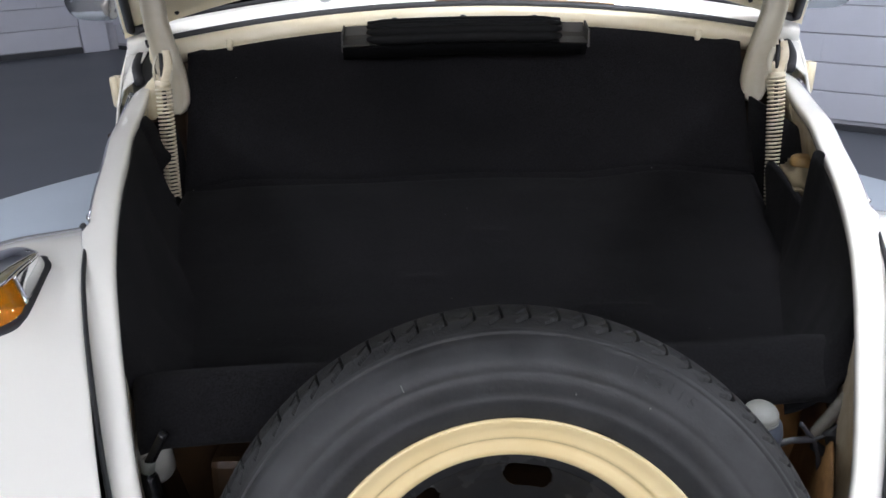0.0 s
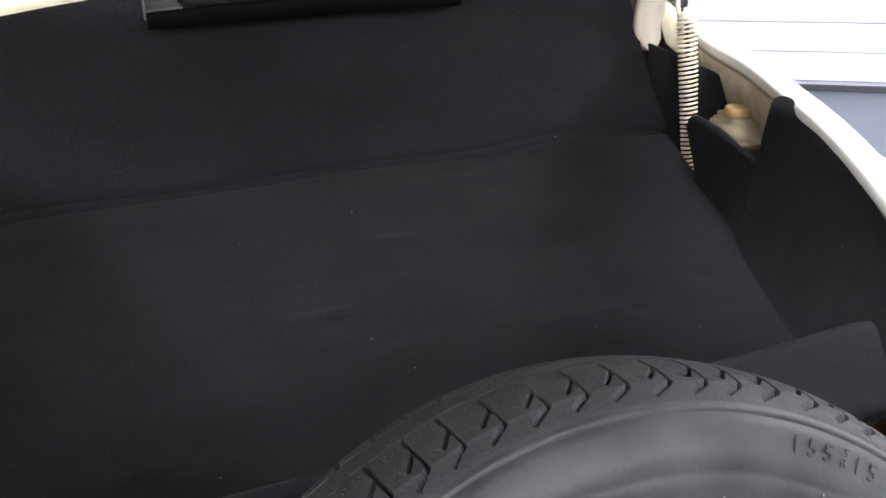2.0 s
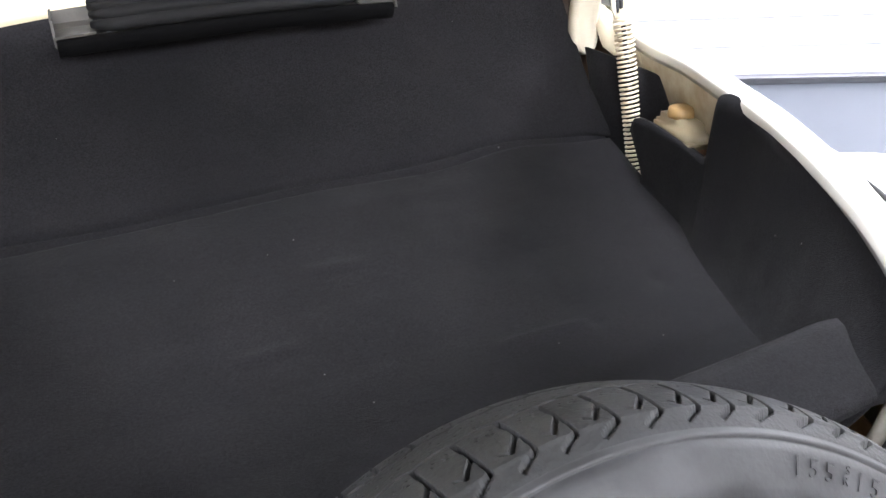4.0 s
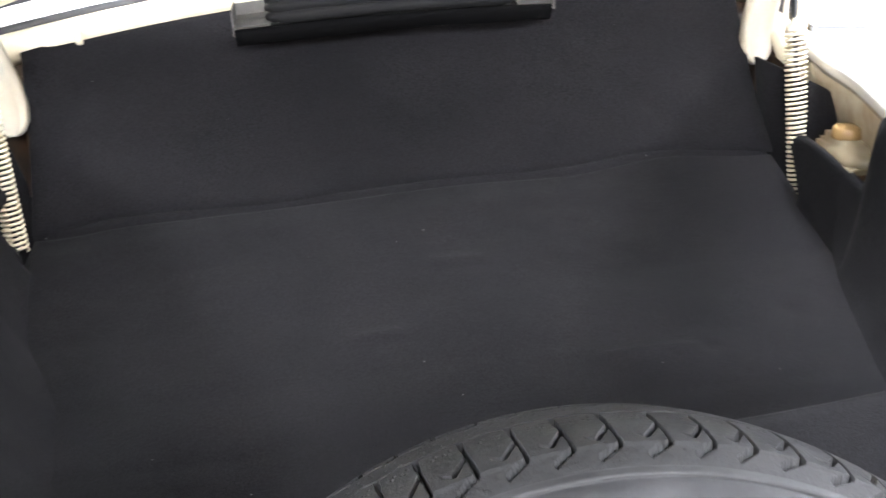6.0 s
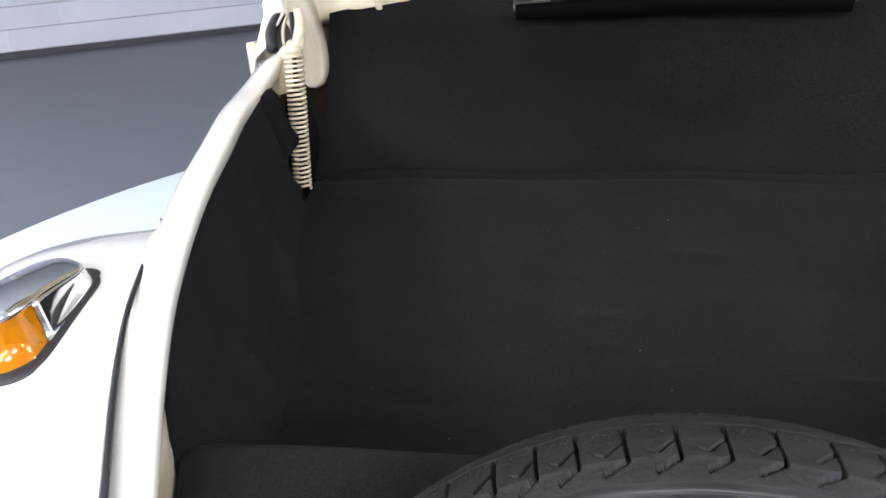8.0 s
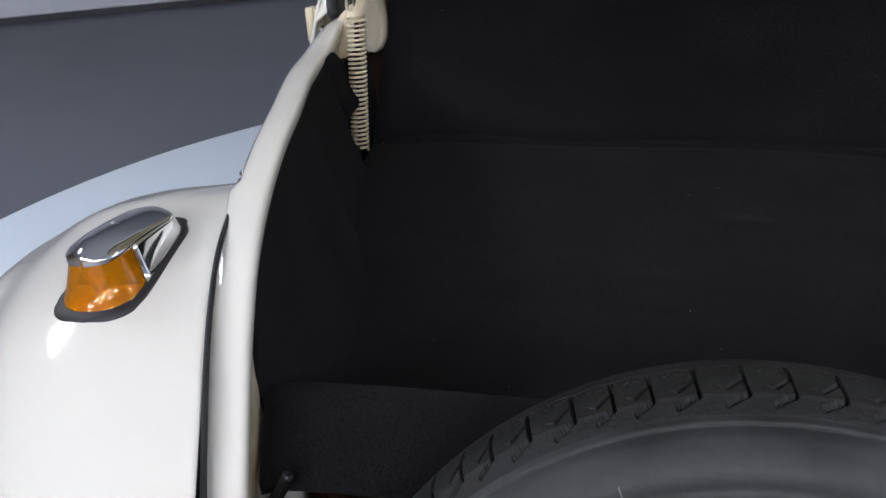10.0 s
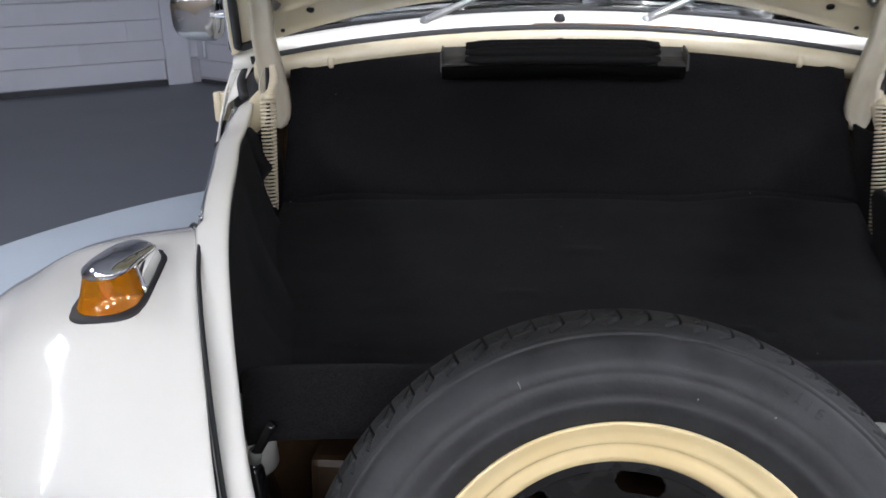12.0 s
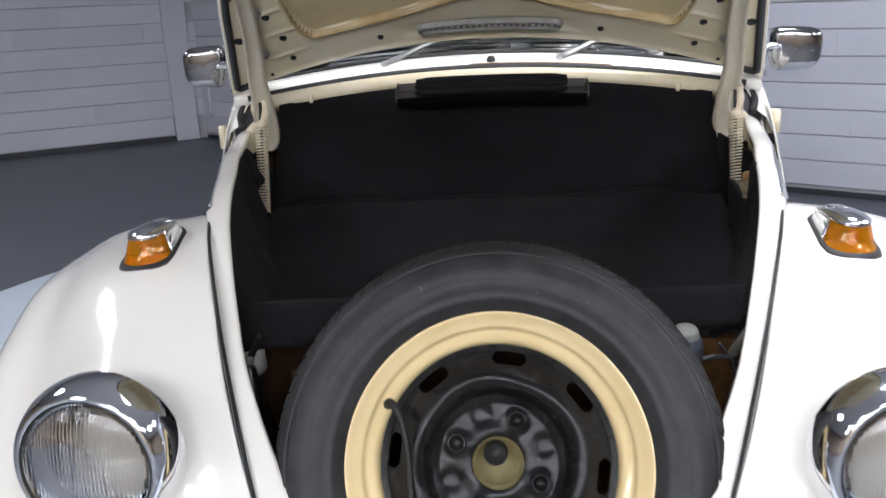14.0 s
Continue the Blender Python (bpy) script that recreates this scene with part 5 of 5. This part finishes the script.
for s in (1, -1):
    end = sheet("end_bracket", [[tray_point(s * x, y, z) for y, z in ((0.598, 0.984), (0.592, 0.968), (0.580, 0.962), (0.562, 0.960), (0.546, 0.957))] for x in (0.168, 0.176, 0.206, 0.2155)], GREYRUB, tray, "weathered grey end bracket", thick=0.003, smooth=False)
    sheet("end_plate", [[tray_point(s * 0.2165, 0.600, 0.987), tray_point(s * 0.2165, 0.596, 0.949)], [tray_point(s * 0.2165, 0.552, 0.979), tray_point(s * 0.2165, 0.545, 0.949)]], GREYRUB, tray, "weathered grey end plate", thick=0.003, smooth=False)
for y, z, r in ((0.552, 0.966, 0.0098), (0.553, 0.978, 0.0085), (0.562, 0.986, 0.0080), (0.574, 0.990, 0.0075)):
    tube("rib", [tray_point(x, y + 0.010 * max(0.0, (abs(x) - 0.150) / 0.02) ** 2, z) for x in np.linspace(-0.170, 0.170, 41)], [r * 0.5] + [r] * 12 + [r * 0.5], TRAYM, tray, "ribbed black rubber bar", smooth_path=0)
for x in (-0.125, 0.0, 0.13):
    lathe("clip", [(0.0, 0.006), (0.005, 0.005), (0.006, 0.0), (0.006, -0.01)], BLACK, tray, m=pose(*cowl_point(x, -0.004, 0.003)), n=10)
for x in (-0.424, 0.424):
    tube("tab", [cowl_point(x, -0.004, 0.006), cowl_point(x, -0.006, -0.006), cowl_point(x, -0.004, -0.013)], [0.006, 0.006, 0.0045], PAINT_IN, car, "cream-painted carpet tab", squash=0.5)

# ---- spare wheel ----
LEAN = 0.473
WHEEL = Matrix.Translation((0.0131, -0.3314, 0.5557)) @ Matrix(((1, 0, 0), (0, math.sin(LEAN), -math.cos(LEAN)), (0, math.cos(LEAN), math.sin(LEAN)))).to_4x4() @ Matrix.Scale(0.968, 4)
spare = thing("spare_wheel", WHEEL @ Vector((0, -0.3158, 0)), "black spare tyre on a cream rim standing in its well", "spare wheel")
PITCH = 72


def segment(px, py, ax, ay, bx, by):
    dx, dy = bx - ax, by - ay
    t = np.clip(((px - ax) * dx + (py - ay) * dy) / (dx * dx + dy * dy), 0, 1)
    return np.hypot(px - ax - t * dx, py - ay - t * dy)


def tyre():
    prof = [(0.198, 0.046), (0.203, 0.058), (0.214, 0.066), (0.224, 0.0735), (0.229, 0.0765), (0.231, 0.0760), (0.238, 0.0788), (0.246, 0.0812), (0.2535, 0.0825), (0.2555, 0.0819), (0.257, 0.0828), (0.268, 0.0820), (0.276, 0.0802), (0.2835, 0.0777),
            (0.2885, 0.0757), (0.2893, 0.0742), (0.2903, 0.0741), (0.2910, 0.0750), (0.2932, 0.0737), (0.2945, 0.0715)] + [(0.2955 + 0.0095 * q, 0.0708 - 0.0092 * q ** 1.2) for q in np.linspace(0, 1, 12)]
    crown = [(0.3168 - 0.0140 * (abs(w) / 0.068) ** 2.9, w) for w in np.concatenate([np.linspace(0.0610, -0.012, 118), np.linspace(-0.014, -0.0610, 33)])]
    full = prof + crown + [(r, -w) for r, w in prof[::-1]]
    # fine steps over the upper half, where the tread shows
    ang = np.concatenate([np.linspace(math.radians(a), math.radians(b), k, endpoint=False) for a, b, k in ((0, 30, 150), (30, 150, 1560), (150, 180, 150), (180, 360, 200))])
    n = len(ang)
    r0 = np.array([p[0] for p in full])
    w0 = np.array([p[1] for p in full])
    tread = r0 > 0.2950
    arc = np.concatenate([[0], np.cumsum(np.hypot(np.diff(r0), np.diff(w0)))])
    arc = np.interp(0.0, -w0[tread], arc[tread]) - arc
    step = 2 * math.pi * 0.31 / PITCH
    count = ang / (2 * math.pi) * PITCH
    # blocks of uneven length follow one another round the tyre
    u = ((count + 0.06 * np.sin(2 * math.pi * count / 3.7) + 0.05 * np.sin(2 * math.pi * count / 5.3)) % 1.0) * step
    out = np.zeros((n, len(full)))
    for sgn in (1, -1):
        w = sgn * arc
        U, W = np.meshgrid(u, w, indexing="ij")
        deep = np.zeros_like(U)
        for k in (-1, 0, 1):
            o = k * step + step * 0.28 + (0 if sgn == 1 else step * 0.4)
            for ax, ay, bx, by, wide, d in ((0.0008, 0.019, 0.0008, 0.034, 0.0015, 0.010), (0.0008, 0.034, -0.0008, 0.0620, 0.0011, 0.009), (0.0004, 0.0632, 0.0118, 0.0705, 0.0014, 0.009), (0.0012, 0.0440, 0.0104, 0.0570, 0.0014, 0.005), (0.0112, 0.0578, 0.0165, 0.0545, 0.0007, 0.002)):
                g = segment(U, W, o + ax, ay, o + bx, by)
                deep = np.maximum(deep, d * np.clip(3.6 - 3 * g / wide, 0, 1))
            for ax, ay, bx, by in ((0.0008, 0.018, 0.010, 0.0145), (0.010, 0.0145, 0.019, 0.0170), (0.019, 0.0170, 0.0282, 0.018)):
                g = segment(U, W, o + ax, ay, o + bx, by)
                deep = np.maximum(deep, 0.007 * np.clip(2.4 - 2 * g / 0.0014, 0, 1))
            for ax, ay in ((0.007, 0.026), (0.011, 0.030), (0.0085, 0.032), (0.016, 0.027), (0.018, 0.031), (0.010, 0.009), (-0.006, 0.006), (0.003, 0.003)):
                g = np.hypot(U - o - ax, W - ay)
                deep = np.maximum(deep, 0.004 * np.clip(2.0 - 2 * g / 0.0009, 0, 1))
        out = np.maximum(out, deep)
    out[:, ~(tread)] = 0
    radius = r0[None, :] - out
    verts = np.stack([radius * np.cos(ang)[:, None], radius * np.sin(ang)[:, None], np.broadcast_to(w0, radius.shape)], -1).reshape(-1, 3)
    mat = np.array(WHEEL)
    verts = verts @ mat[:3, :3].T + mat[:3, 3]
    k = len(full)
    i = np.repeat(np.arange(n), k - 1)
    q = np.tile(np.arange(k - 1), n)
    j = (i + 1) % n
    faces = np.stack([i * k + q, i * k + q + 1, j * k + q + 1, j * k + q], 1)
    data = bpy.data.meshes.new("tyre")
    data.from_pydata(verts.tolist(), [], faces.tolist())
    data.polygons.foreach_set("use_smooth", [True] * len(q))
    data.materials.append(TYRE)
    data.materials.append(SIDEWALL)
    data.polygons.foreach_set("material_index", [0 if tread[c] and tread[c + 1] else 1 for c in q.tolist()])
    data.update()
    return under(new("tyre", data), spare, "black tyre with a zigzag block tread, dusty sidewall")


tyre_ob = tyre()
rim = lathe("rim", [(0.1670, 0.0100), (0.1678, 0.0204), (0.1700, 0.0282), (0.1755, 0.0325), (0.1823, 0.0345), (0.1855, 0.0360), (0.1870, 0.0385), (0.1881, 0.0430), (0.1895, 0.0470), (0.1921, 0.0492), (0.1968, 0.0525), (0.2010, 0.0575), (0.2048, 0.0620), (0.2068, 0.0645), (0.2082, 0.0655), (0.2099, 0.0645), (0.2104, 0.0615), (0.2091, 0.0580), (0.2036, 0.0520)],
            RIM, spare, "cream-painted wheel rim", m=WHEEL, n=96)
lathe("rim_back", [(0.167, 0.010), (0.160, -0.02), (0.165, -0.05), (0.20, -0.06), (0.213, -0.066)], RIM, rim, m=WHEEL, n=64)


def disc_height(r):
    return float(np.interp(r, [0.035, 0.045, 0.060, 0.085, 0.098, 0.106, 0.114, 0.122, 0.130, 0.145, 0.158, 0.1680], [-0.004, -0.002, -0.004, -0.003, 0.004, 0.020, 0.028, 0.028, 0.023, 0.014, 0.008, 0.011]))


def wheel_disc():
    """Pressed disc with eight slots cut through it."""
    na, rs = 420, np.concatenate([np.linspace(0.037, 0.125, 30), np.linspace(0.128, 0.1680, 44)])
    verts, faces = [], []
    slots = [math.radians(38 + 45 * k) for k in range(8)]

    def inside(a, r):
        for q in slots:
            d = (a - q + math.pi) % (2 * math.pi) - math.pi
            u = d * 0.1475
            v = r - 0.1475
            if max(abs(u) - 0.0140, 0) ** 2 + v * v < 0.0100 ** 2:
                return True
        return False

    for i in range(na):
        a = 2 * math.pi * i / na
        for r in rs:
            wav = 0.0035 * math.exp(-((r - 0.108) / 0.012) ** 2) * math.cos(4 * (a - math.radians(65)))
            bump = 0.0
            for k in range(4):
                d = (a - math.radians(65 + 90 * k) + math.pi) % (2 * math.pi) - math.pi
                g = math.hypot(d * r, r - 0.065)
                bump += 0.0045 * math.exp(-(g / 0.017) ** 4)
                d2 = (a - math.radians(20 + 90 * k) + math.pi) % (2 * math.pi) - math.pi
                bump -= 0.003 * math.exp(-(math.hypot(d2 * r, r - 0.072) / 0.016) ** 4)
            verts.append(WHEEL @ Vector((r * math.cos(a), r * math.sin(a), disc_height(r) + wav + bump)))
    k = len(rs)
    for i in range(na):
        j = (i + 1) % na
        am = 2 * math.pi * (i + 0.5) / na
        for q in range(k - 1):
            if not inside(am, (rs[q] + rs[q + 1]) / 2):
                faces.append((i * k + q, j * k + q, j * k + q + 1, i * k + q + 1))
    ob = link("disc", verts, faces, DISC, spare, True, "glossy black wheel disc with slots")
    sm = ob.modifiers.new("thickness", "SOLIDIFY")
    sm.thickness, sm.offset = 0.003, -1
    return ob


disc = wheel_disc()
for k in range(4):
    a = math.radians(65 + 90 * k)
    lathe("bolt_hole", [(0.0, -0.006), (0.0085, -0.006), (0.010, 0.004), (0.0125, 0.0055), (0.0145, 0.003), (0.0150, 0.0)], DISC, disc, m=WHEEL @ pose(0.065 * math.cos(a), 0.065 * math.sin(a), 0.0105), n=20)
lathe("hub_hole", [(0.037, 0.006), (0.034, 0.0), (0.033, -0.015), (0.034, -0.03), (0.0, -0.03)], material("hub_yellow", (0.34, 0.30, 0.16), 0.5, second=(0.22, 0.18, 0.08), scale=40, amount=0.9), spare, "yellowed body stud plate behind the hub", m=WHEEL, n=32)
lathe("hub_knob", [(0.0, 0.004), (0.008, 0.004), (0.009, 0.0), (0.014, -0.001), (0.017, -0.006), (0.018, -0.03)], BLACK, spare, "black clamp knob", m=WHEEL @ pose(-0.004, 0.012, 0.0), n=24)

# washer hose from the valve
vp = [WHEEL @ Vector(p) for p in ((-0.155, 0.082, 0.030), (-0.150, 0.084, 0.046), (-0.142, 0.078, 0.052), (-0.132, 0.055, 0.050), (-0.124, 0.01, 0.046), (-0.118, -0.06, 0.044), (-0.105, -0.14, 0.05), (-0.14, -0.21, 0.07), (-0.24, -0.25, 0.06))]
hose = tube("washer_hose", vp, [0.007, 0.007, 0.0055, 0.0042, 0.0042, 0.0042, 0.0042, 0.0042, 0.0042], BLACK, None)
tagged(hose, "thin black washer hose on the spare tyre's valve", "hose")
# old chalk scratch and dust marks on the sidewall
for a, r, ln in ((113, 0.262, 0.007), (76, 0.240, 0.002), (60, 0.252, 0.002)):
    p = [WHEEL @ Vector((q * math.cos(math.radians(a)), q * math.sin(math.radians(a)), 0.0826)) for q in (r - ln / 2, r, r + ln / 2)]
    tube("scratch", p, 0.0005, CAPG, tyre_ob, "pale scratch", smooth_path=0, sides=5)


def raised_text(body, size, angle, r, parent):
    """Raised letters on the sidewall, each turned to its place."""
    curve = bpy.data.curves.new("lettering", "FONT")
    curve.body, curve.size, curve.extrude, curve.align_x = body, size, 0.0003, "CENTER"
    tmp = new("lettering", curve)
    dg = bpy.context.evaluated_depsgraph_get()
    data = bpy.data.meshes.new_from_object(tmp.evaluated_get(dg))
    bpy.data.objects.remove(tmp)
    a = math.radians(angle)
    m = WHEEL @ pose(r * math.cos(a), r * math.sin(a), 0.0818, 0, 0, angle - 90) @ pose(0, 0, 0, -9)
    data.transform(m)
    data.materials.append(SIDEWALL)
    under(new("lettering", data), parent)


for k, ch in enumerate("155"):
    raised_text(ch, 0.0160, 65.6 - 2.5 * k, 0.2720, tyre_ob)
raised_text("S", 0.0075, 58.1, 0.2790, tyre_ob)
raised_text("R", 0.0075, 58.1, 0.2725, tyre_ob)
for k, ch in enumerate("15"):
    raised_text(ch, 0.0160, 55.8 - 2.5 * k, 0.2720, tyre_ob)

# ---- brake fluid tank in the right pocket ----
tank = thing("fluid_reservoir", (0.515, 0.318, 0.72), "yellowed translucent plastic fluid reservoir with an orange cap", "reservoir")
TK = pose(0.523, 0.288, 0.771, 0, 0, -6)
bm = bmesh.new()
bmesh.ops.create_cube(bm, size=1)
bmesh.ops.scale(bm, vec=(0.066, 0.098, 0.040), verts=bm.verts)
bmesh.ops.bevel(bm, geom=list(bm.edges), offset=0.010, segments=3, affect="EDGES")
bmesh.ops.transform(bm, matrix=TK @ pose(0, 0, 0.016), verts=bm.verts)
body = part("tank", bm, PLASTIC, tank, "yellowed plastic tank")
block("seam", (0.069, 0.101, 0.004), TK @ pose(0, 0, 0.012), PLASTIC, tank, bevel=0.0018)
lathe("cap", [(0.0, 0.014), (0.015, 0.0138), (0.0178, 0.012), (0.0188, 0.004), (0.0188, 0.0), (0.014, -0.002)], CAPM, tank, "faded orange screw cap", m=TK @ pose(-0.010, 0.008, 0.035), n=28)
block("fluid_part", (0.060, 0.094, 0.042), TK @ pose(0, 0, -0.014), FLUID, tank, "lower half stained red-brown by the fluid", bevel=0.008)
block("foot", (0.05, 0.07, 0.045), TK @ pose(0, 0, -0.058), BLACK, tank, bevel=0.003)
sheet("tank_shelf", [[(0.505, 0.25, 0.690), (0.575, 0.25, 0.690)], [(0.505, 0.40, 0.690), (0.575, 0.40, 0.690)]], PAINT_WAX, car, "waxed body shelf below the reservoir", thick=0.006, smooth=False)
sheet("shelf_dark", [[(0.545, 0.425, 0.84), (0.555, 0.385, 0.83)], [(0.545, 0.42, 0.72), (0.555, 0.385, 0.72)]], CARPET, carpet, thick=0.006)
tube("body_rib", [(0.566, 0.475, 0.884), (0.556, 0.450, 0.872), (0.550, 0.435, 0.858), (0.548, 0.428, 0.846)], [0.008, 0.010, 0.009, 0.004], PAINT_IN, car, "cream-painted body pressing")

# ---- things beside the wheel, right ----
bottle = thing("washer_bottle", (0.325, -0.12, 0.56), "blue-grey plastic washer bottle with a white cap", "bottle")
BT = Matrix.Translation((0.292, -0.170, 0.620)) @ pose(0, 0, 0, 12, 0, 0) @ Matrix.Scale(0.62, 4)
lathe("flask", [(0.0, 0.0), (0.040, 0.0), (0.044, 0.008), (0.044, 0.07), (0.040, 0.086), (0.031, 0.096), (0.026, 0.099), (0.025, 0.104), (0.0, 0.104)], BLUEP, bottle, "blue-grey flask", m=BT, n=32)
lathe("cap", [(0.027, 0.094), (0.029, 0.097), (0.029, 0.112), (0.026, 0.117), (0.012, 0.119), (0.0, 0.119)], CAPG, bottle, "off-white cap", m=BT, n=28)
lathe("cap_rim", [(0.0292, 0.0985), (0.0315, 0.0995), (0.0315, 0.1025), (0.0292, 0.1035)], CAPG, bottle, m=BT, n=28)
for pts, r, mat, lab in (([(0.322, -0.170, 0.634), (0.336, -0.168, 0.637), (0.352, -0.168, 0.638), (0.362, -0.168, 0.638)], 0.0040, CABLEM, "grey cable reaching over beside the washer bottle"),
                         ([(0.345, -0.168, 0.660), (0.354, -0.168, 0.648), (0.363, -0.168, 0.636), (0.371, -0.170, 0.610), (0.376, -0.172, 0.570), (0.374, -0.180, 0.52)], 0.0026, CABLEM, "thin grey cable hanging in the wheel well"),
                         ([(0.360, -0.168, 0.637), (0.374, -0.168, 0.643), (0.392, -0.168, 0.662), (0.400, -0.168, 0.668)], 0.0022, BLACK, "thin dark wire running to the red connector"),
                         ([(0.366, -0.165, 0.628), (0.376, -0.165, 0.620), (0.388, -0.165, 0.616)], 0.0060, BLACK, "black cable running into the body edge"),
                         ([(0.380, -0.165, 0.650), (0.388, -0.166, 0.634), (0.392, -0.166, 0.612), (0.390, -0.166, 0.594)], 0.0105, BLACK, "black rubber cable grommet in the well"),
                         ([(0.388, -0.168, 0.660), (0.398, -0.168, 0.667), (0.408, -0.168, 0.671)], 0.0042, REDM, "short red connector at the body edge"),
                         ([(0.362, -0.160, 0.632), (0.378, -0.158, 0.655), (0.396, -0.156, 0.684), (0.402, -0.155, 0.694)], 0.0075, STRUTM, "dusty grey strut across the well corner")):
    tagged(tube("cable" if "strut" not in lab else "strut", pts, r, mat), lab, "cable" if "strut" not in lab else "strut", "cables beside the spare wheel" if "strut" not in lab else "")

# ---- things beside the wheel, left ----
wb = thing("small_bottle", (-0.375, -0.2, 0.60), "small white plastic bottle behind a black hose", "bottle")
lathe("flask", [(0.0, 0.0), (0.026, 0.0), (0.029, 0.006), (0.029, 0.058), (0.024, 0.068), (0.014, 0.073), (0.0, 0.074)], WHITEP, wb, m=pose(-0.366, -0.188, 0.630, 10) @ Matrix.Scale(0.75, 4), n=28)
lh = tube("bent_hose", [(-0.337, -0.220, 0.703), (-0.348, -0.220, 0.684), (-0.358, -0.221, 0.666), (-0.3605, -0.2215, 0.660), (-0.361, -0.222, 0.655), (-0.3605, -0.223, 0.648), (-0.355, -0.232, 0.620), (-0.345, -0.250, 0.560), (-0.33, -0.28, 0.48)], [0.0056, 0.0056, 0.0056, 0.0056, 0.006, 0.0105, 0.0108, 0.0108, 0.0108], BLACKG)
tagged(lh, "shiny black bent hose beside the spare wheel", "hose")
ca = lathe("hose_clamp", [(0.0055, -0.007), (0.0072, -0.007), (0.0072, 0.007), (0.0055, 0.007)], CAPG, m=frame_of((-0.3590, -0.2212, 0.664), (0.25, 0.0, 1)), n=18)
tagged(ca, "pale clamp round the bent hose", "clamp")
tagged(tube("blue_wire", [(-0.385, -0.20, 0.69), (-0.388, -0.215, 0.66), (-0.385, -0.23, 0.62), (-0.375, -0.25, 0.57)], 0.004, material("blue_insulation", (0.03, 0.16, 0.33), 0.4)), "blue insulated wire at the body edge", "wire")
block("well_box", (0.10, 0.10, 0.22), pose(-0.27, -0.12, 0.50, -8), BROWN, car, "dark housing behind the spare wheel", bevel=0.01)

# ---- blocks of the walls ----
LONG, GAP = 1.05, 0.005


def block_mesh(length, course):
    bm = bmesh.new()
    bmesh.ops.create_cube(bm, size=1)
    bmesh.ops.scale(bm, vec=(length - 0.0008, 0.016, course - GAP), verts=bm.verts)
    bmesh.ops.bevel(bm, geom=[e for e in bm.edges if abs(e.verts[0].co.x - e.verts[1].co.x) > 0.1], offset=0.003, segments=1, affect="EDGES")
    data = bpy.data.meshes.new("block")
    bm.to_mesh(data)
    bm.free()
    data.materials.append(WALLB)
    return data


WALLB = material("painted_block", (0.56, 0.57, 0.63), 0.55, second=(0.52, 0.53, 0.585), scale=3, amount=0.7, grain=0.3, grain_scale=120)
tw = WALLB.node_tree
oi = tw.nodes.new("ShaderNodeObjectInfo")
hs = tw.nodes.new("ShaderNodeHueSaturation")
mr = tw.nodes.new("ShaderNodeMapRange")
mr.inputs["To Min"].default_value, mr.inputs["To Max"].default_value = 0.95, 1.04
tw.links.new(oi.outputs["Random"], mr.inputs["Value"])
tw.links.new(mr.outputs["Result"], hs.inputs["Value"])
bs = tw.nodes["Principled BSDF"]
tw.links.new(bs.inputs["Base Color"].links[0].from_socket, hs.inputs["Color"])
tw.links.new(hs.outputs["Color"], bs.inputs["Base Color"])


def courses(w, a, way, inward, first, last, near, far, top, course):
    """Blocks as parts between near and far metres along the wall; the rest joined."""
    rest = []
    turn = math.atan2(way.y, way.x)
    n = int(HIGH / course)
    shared = block_mesh(LONG, course)
    for c in range(n):
        z = 0.05 + course * (c + 0.5)
        x = first - LONG * ((c * 0.37) % 1.0)
        while x < last:
            mid = x + LONG / 2
            if mid - LONG / 2 < first - LONG * 0.999:
                x += LONG
                continue
            p = a + way * mid + inward * 0.006 + Vector((0, 0, z))
            if z + course / 2 > HIGH:
                x += LONG
                continue
            if near < mid < far and z < top:
                ob = new("block", shared)
                ob.matrix_basis = Matrix.Translation(p) @ Matrix.Rotation(turn, 4, "Z")
                ob.parent = w
            else:
                rest.append((p, turn))
            x += LONG
    verts, faces = [], []
    for p, t in rest:
        k = len(verts)
        c, sn = math.cos(t), math.sin(t)
        hx, hy, hz = LONG / 2 - 0.0012, 0.008, (course - GAP) / 2
        for sx in (-1, 1):
            for sy in (-1, 1):
                for sz in (-1, 1):
                    verts.append((p.x + c * sx * hx - sn * sy * hy, p.y + sn * sx * hx + c * sy * hy, p.z + sz * hz))
        faces += [(k, k + 1, k + 3, k + 2), (k + 4, k + 6, k + 7, k + 5), (k, k + 4, k + 5, k + 1), (k + 2, k + 3, k + 7, k + 6), (k, k + 2, k + 6, k + 4), (k + 1, k + 5, k + 7, k + 3)]
    ob = link("blocks", verts, faces, WALLB, w, False)
    tagged(ob, kind="stuff")


courses(wall_left, CORNER, LEFT_WAY, LEFT_IN, 0.30, 7.4, 0.3, 6.4, 2.6, 0.168)
courses(wall_right, CORNER, RIGHT_WAY, RIGHT_IN, 0.02, 10.8, 0.0, 10.4, 2.2, 0.146)
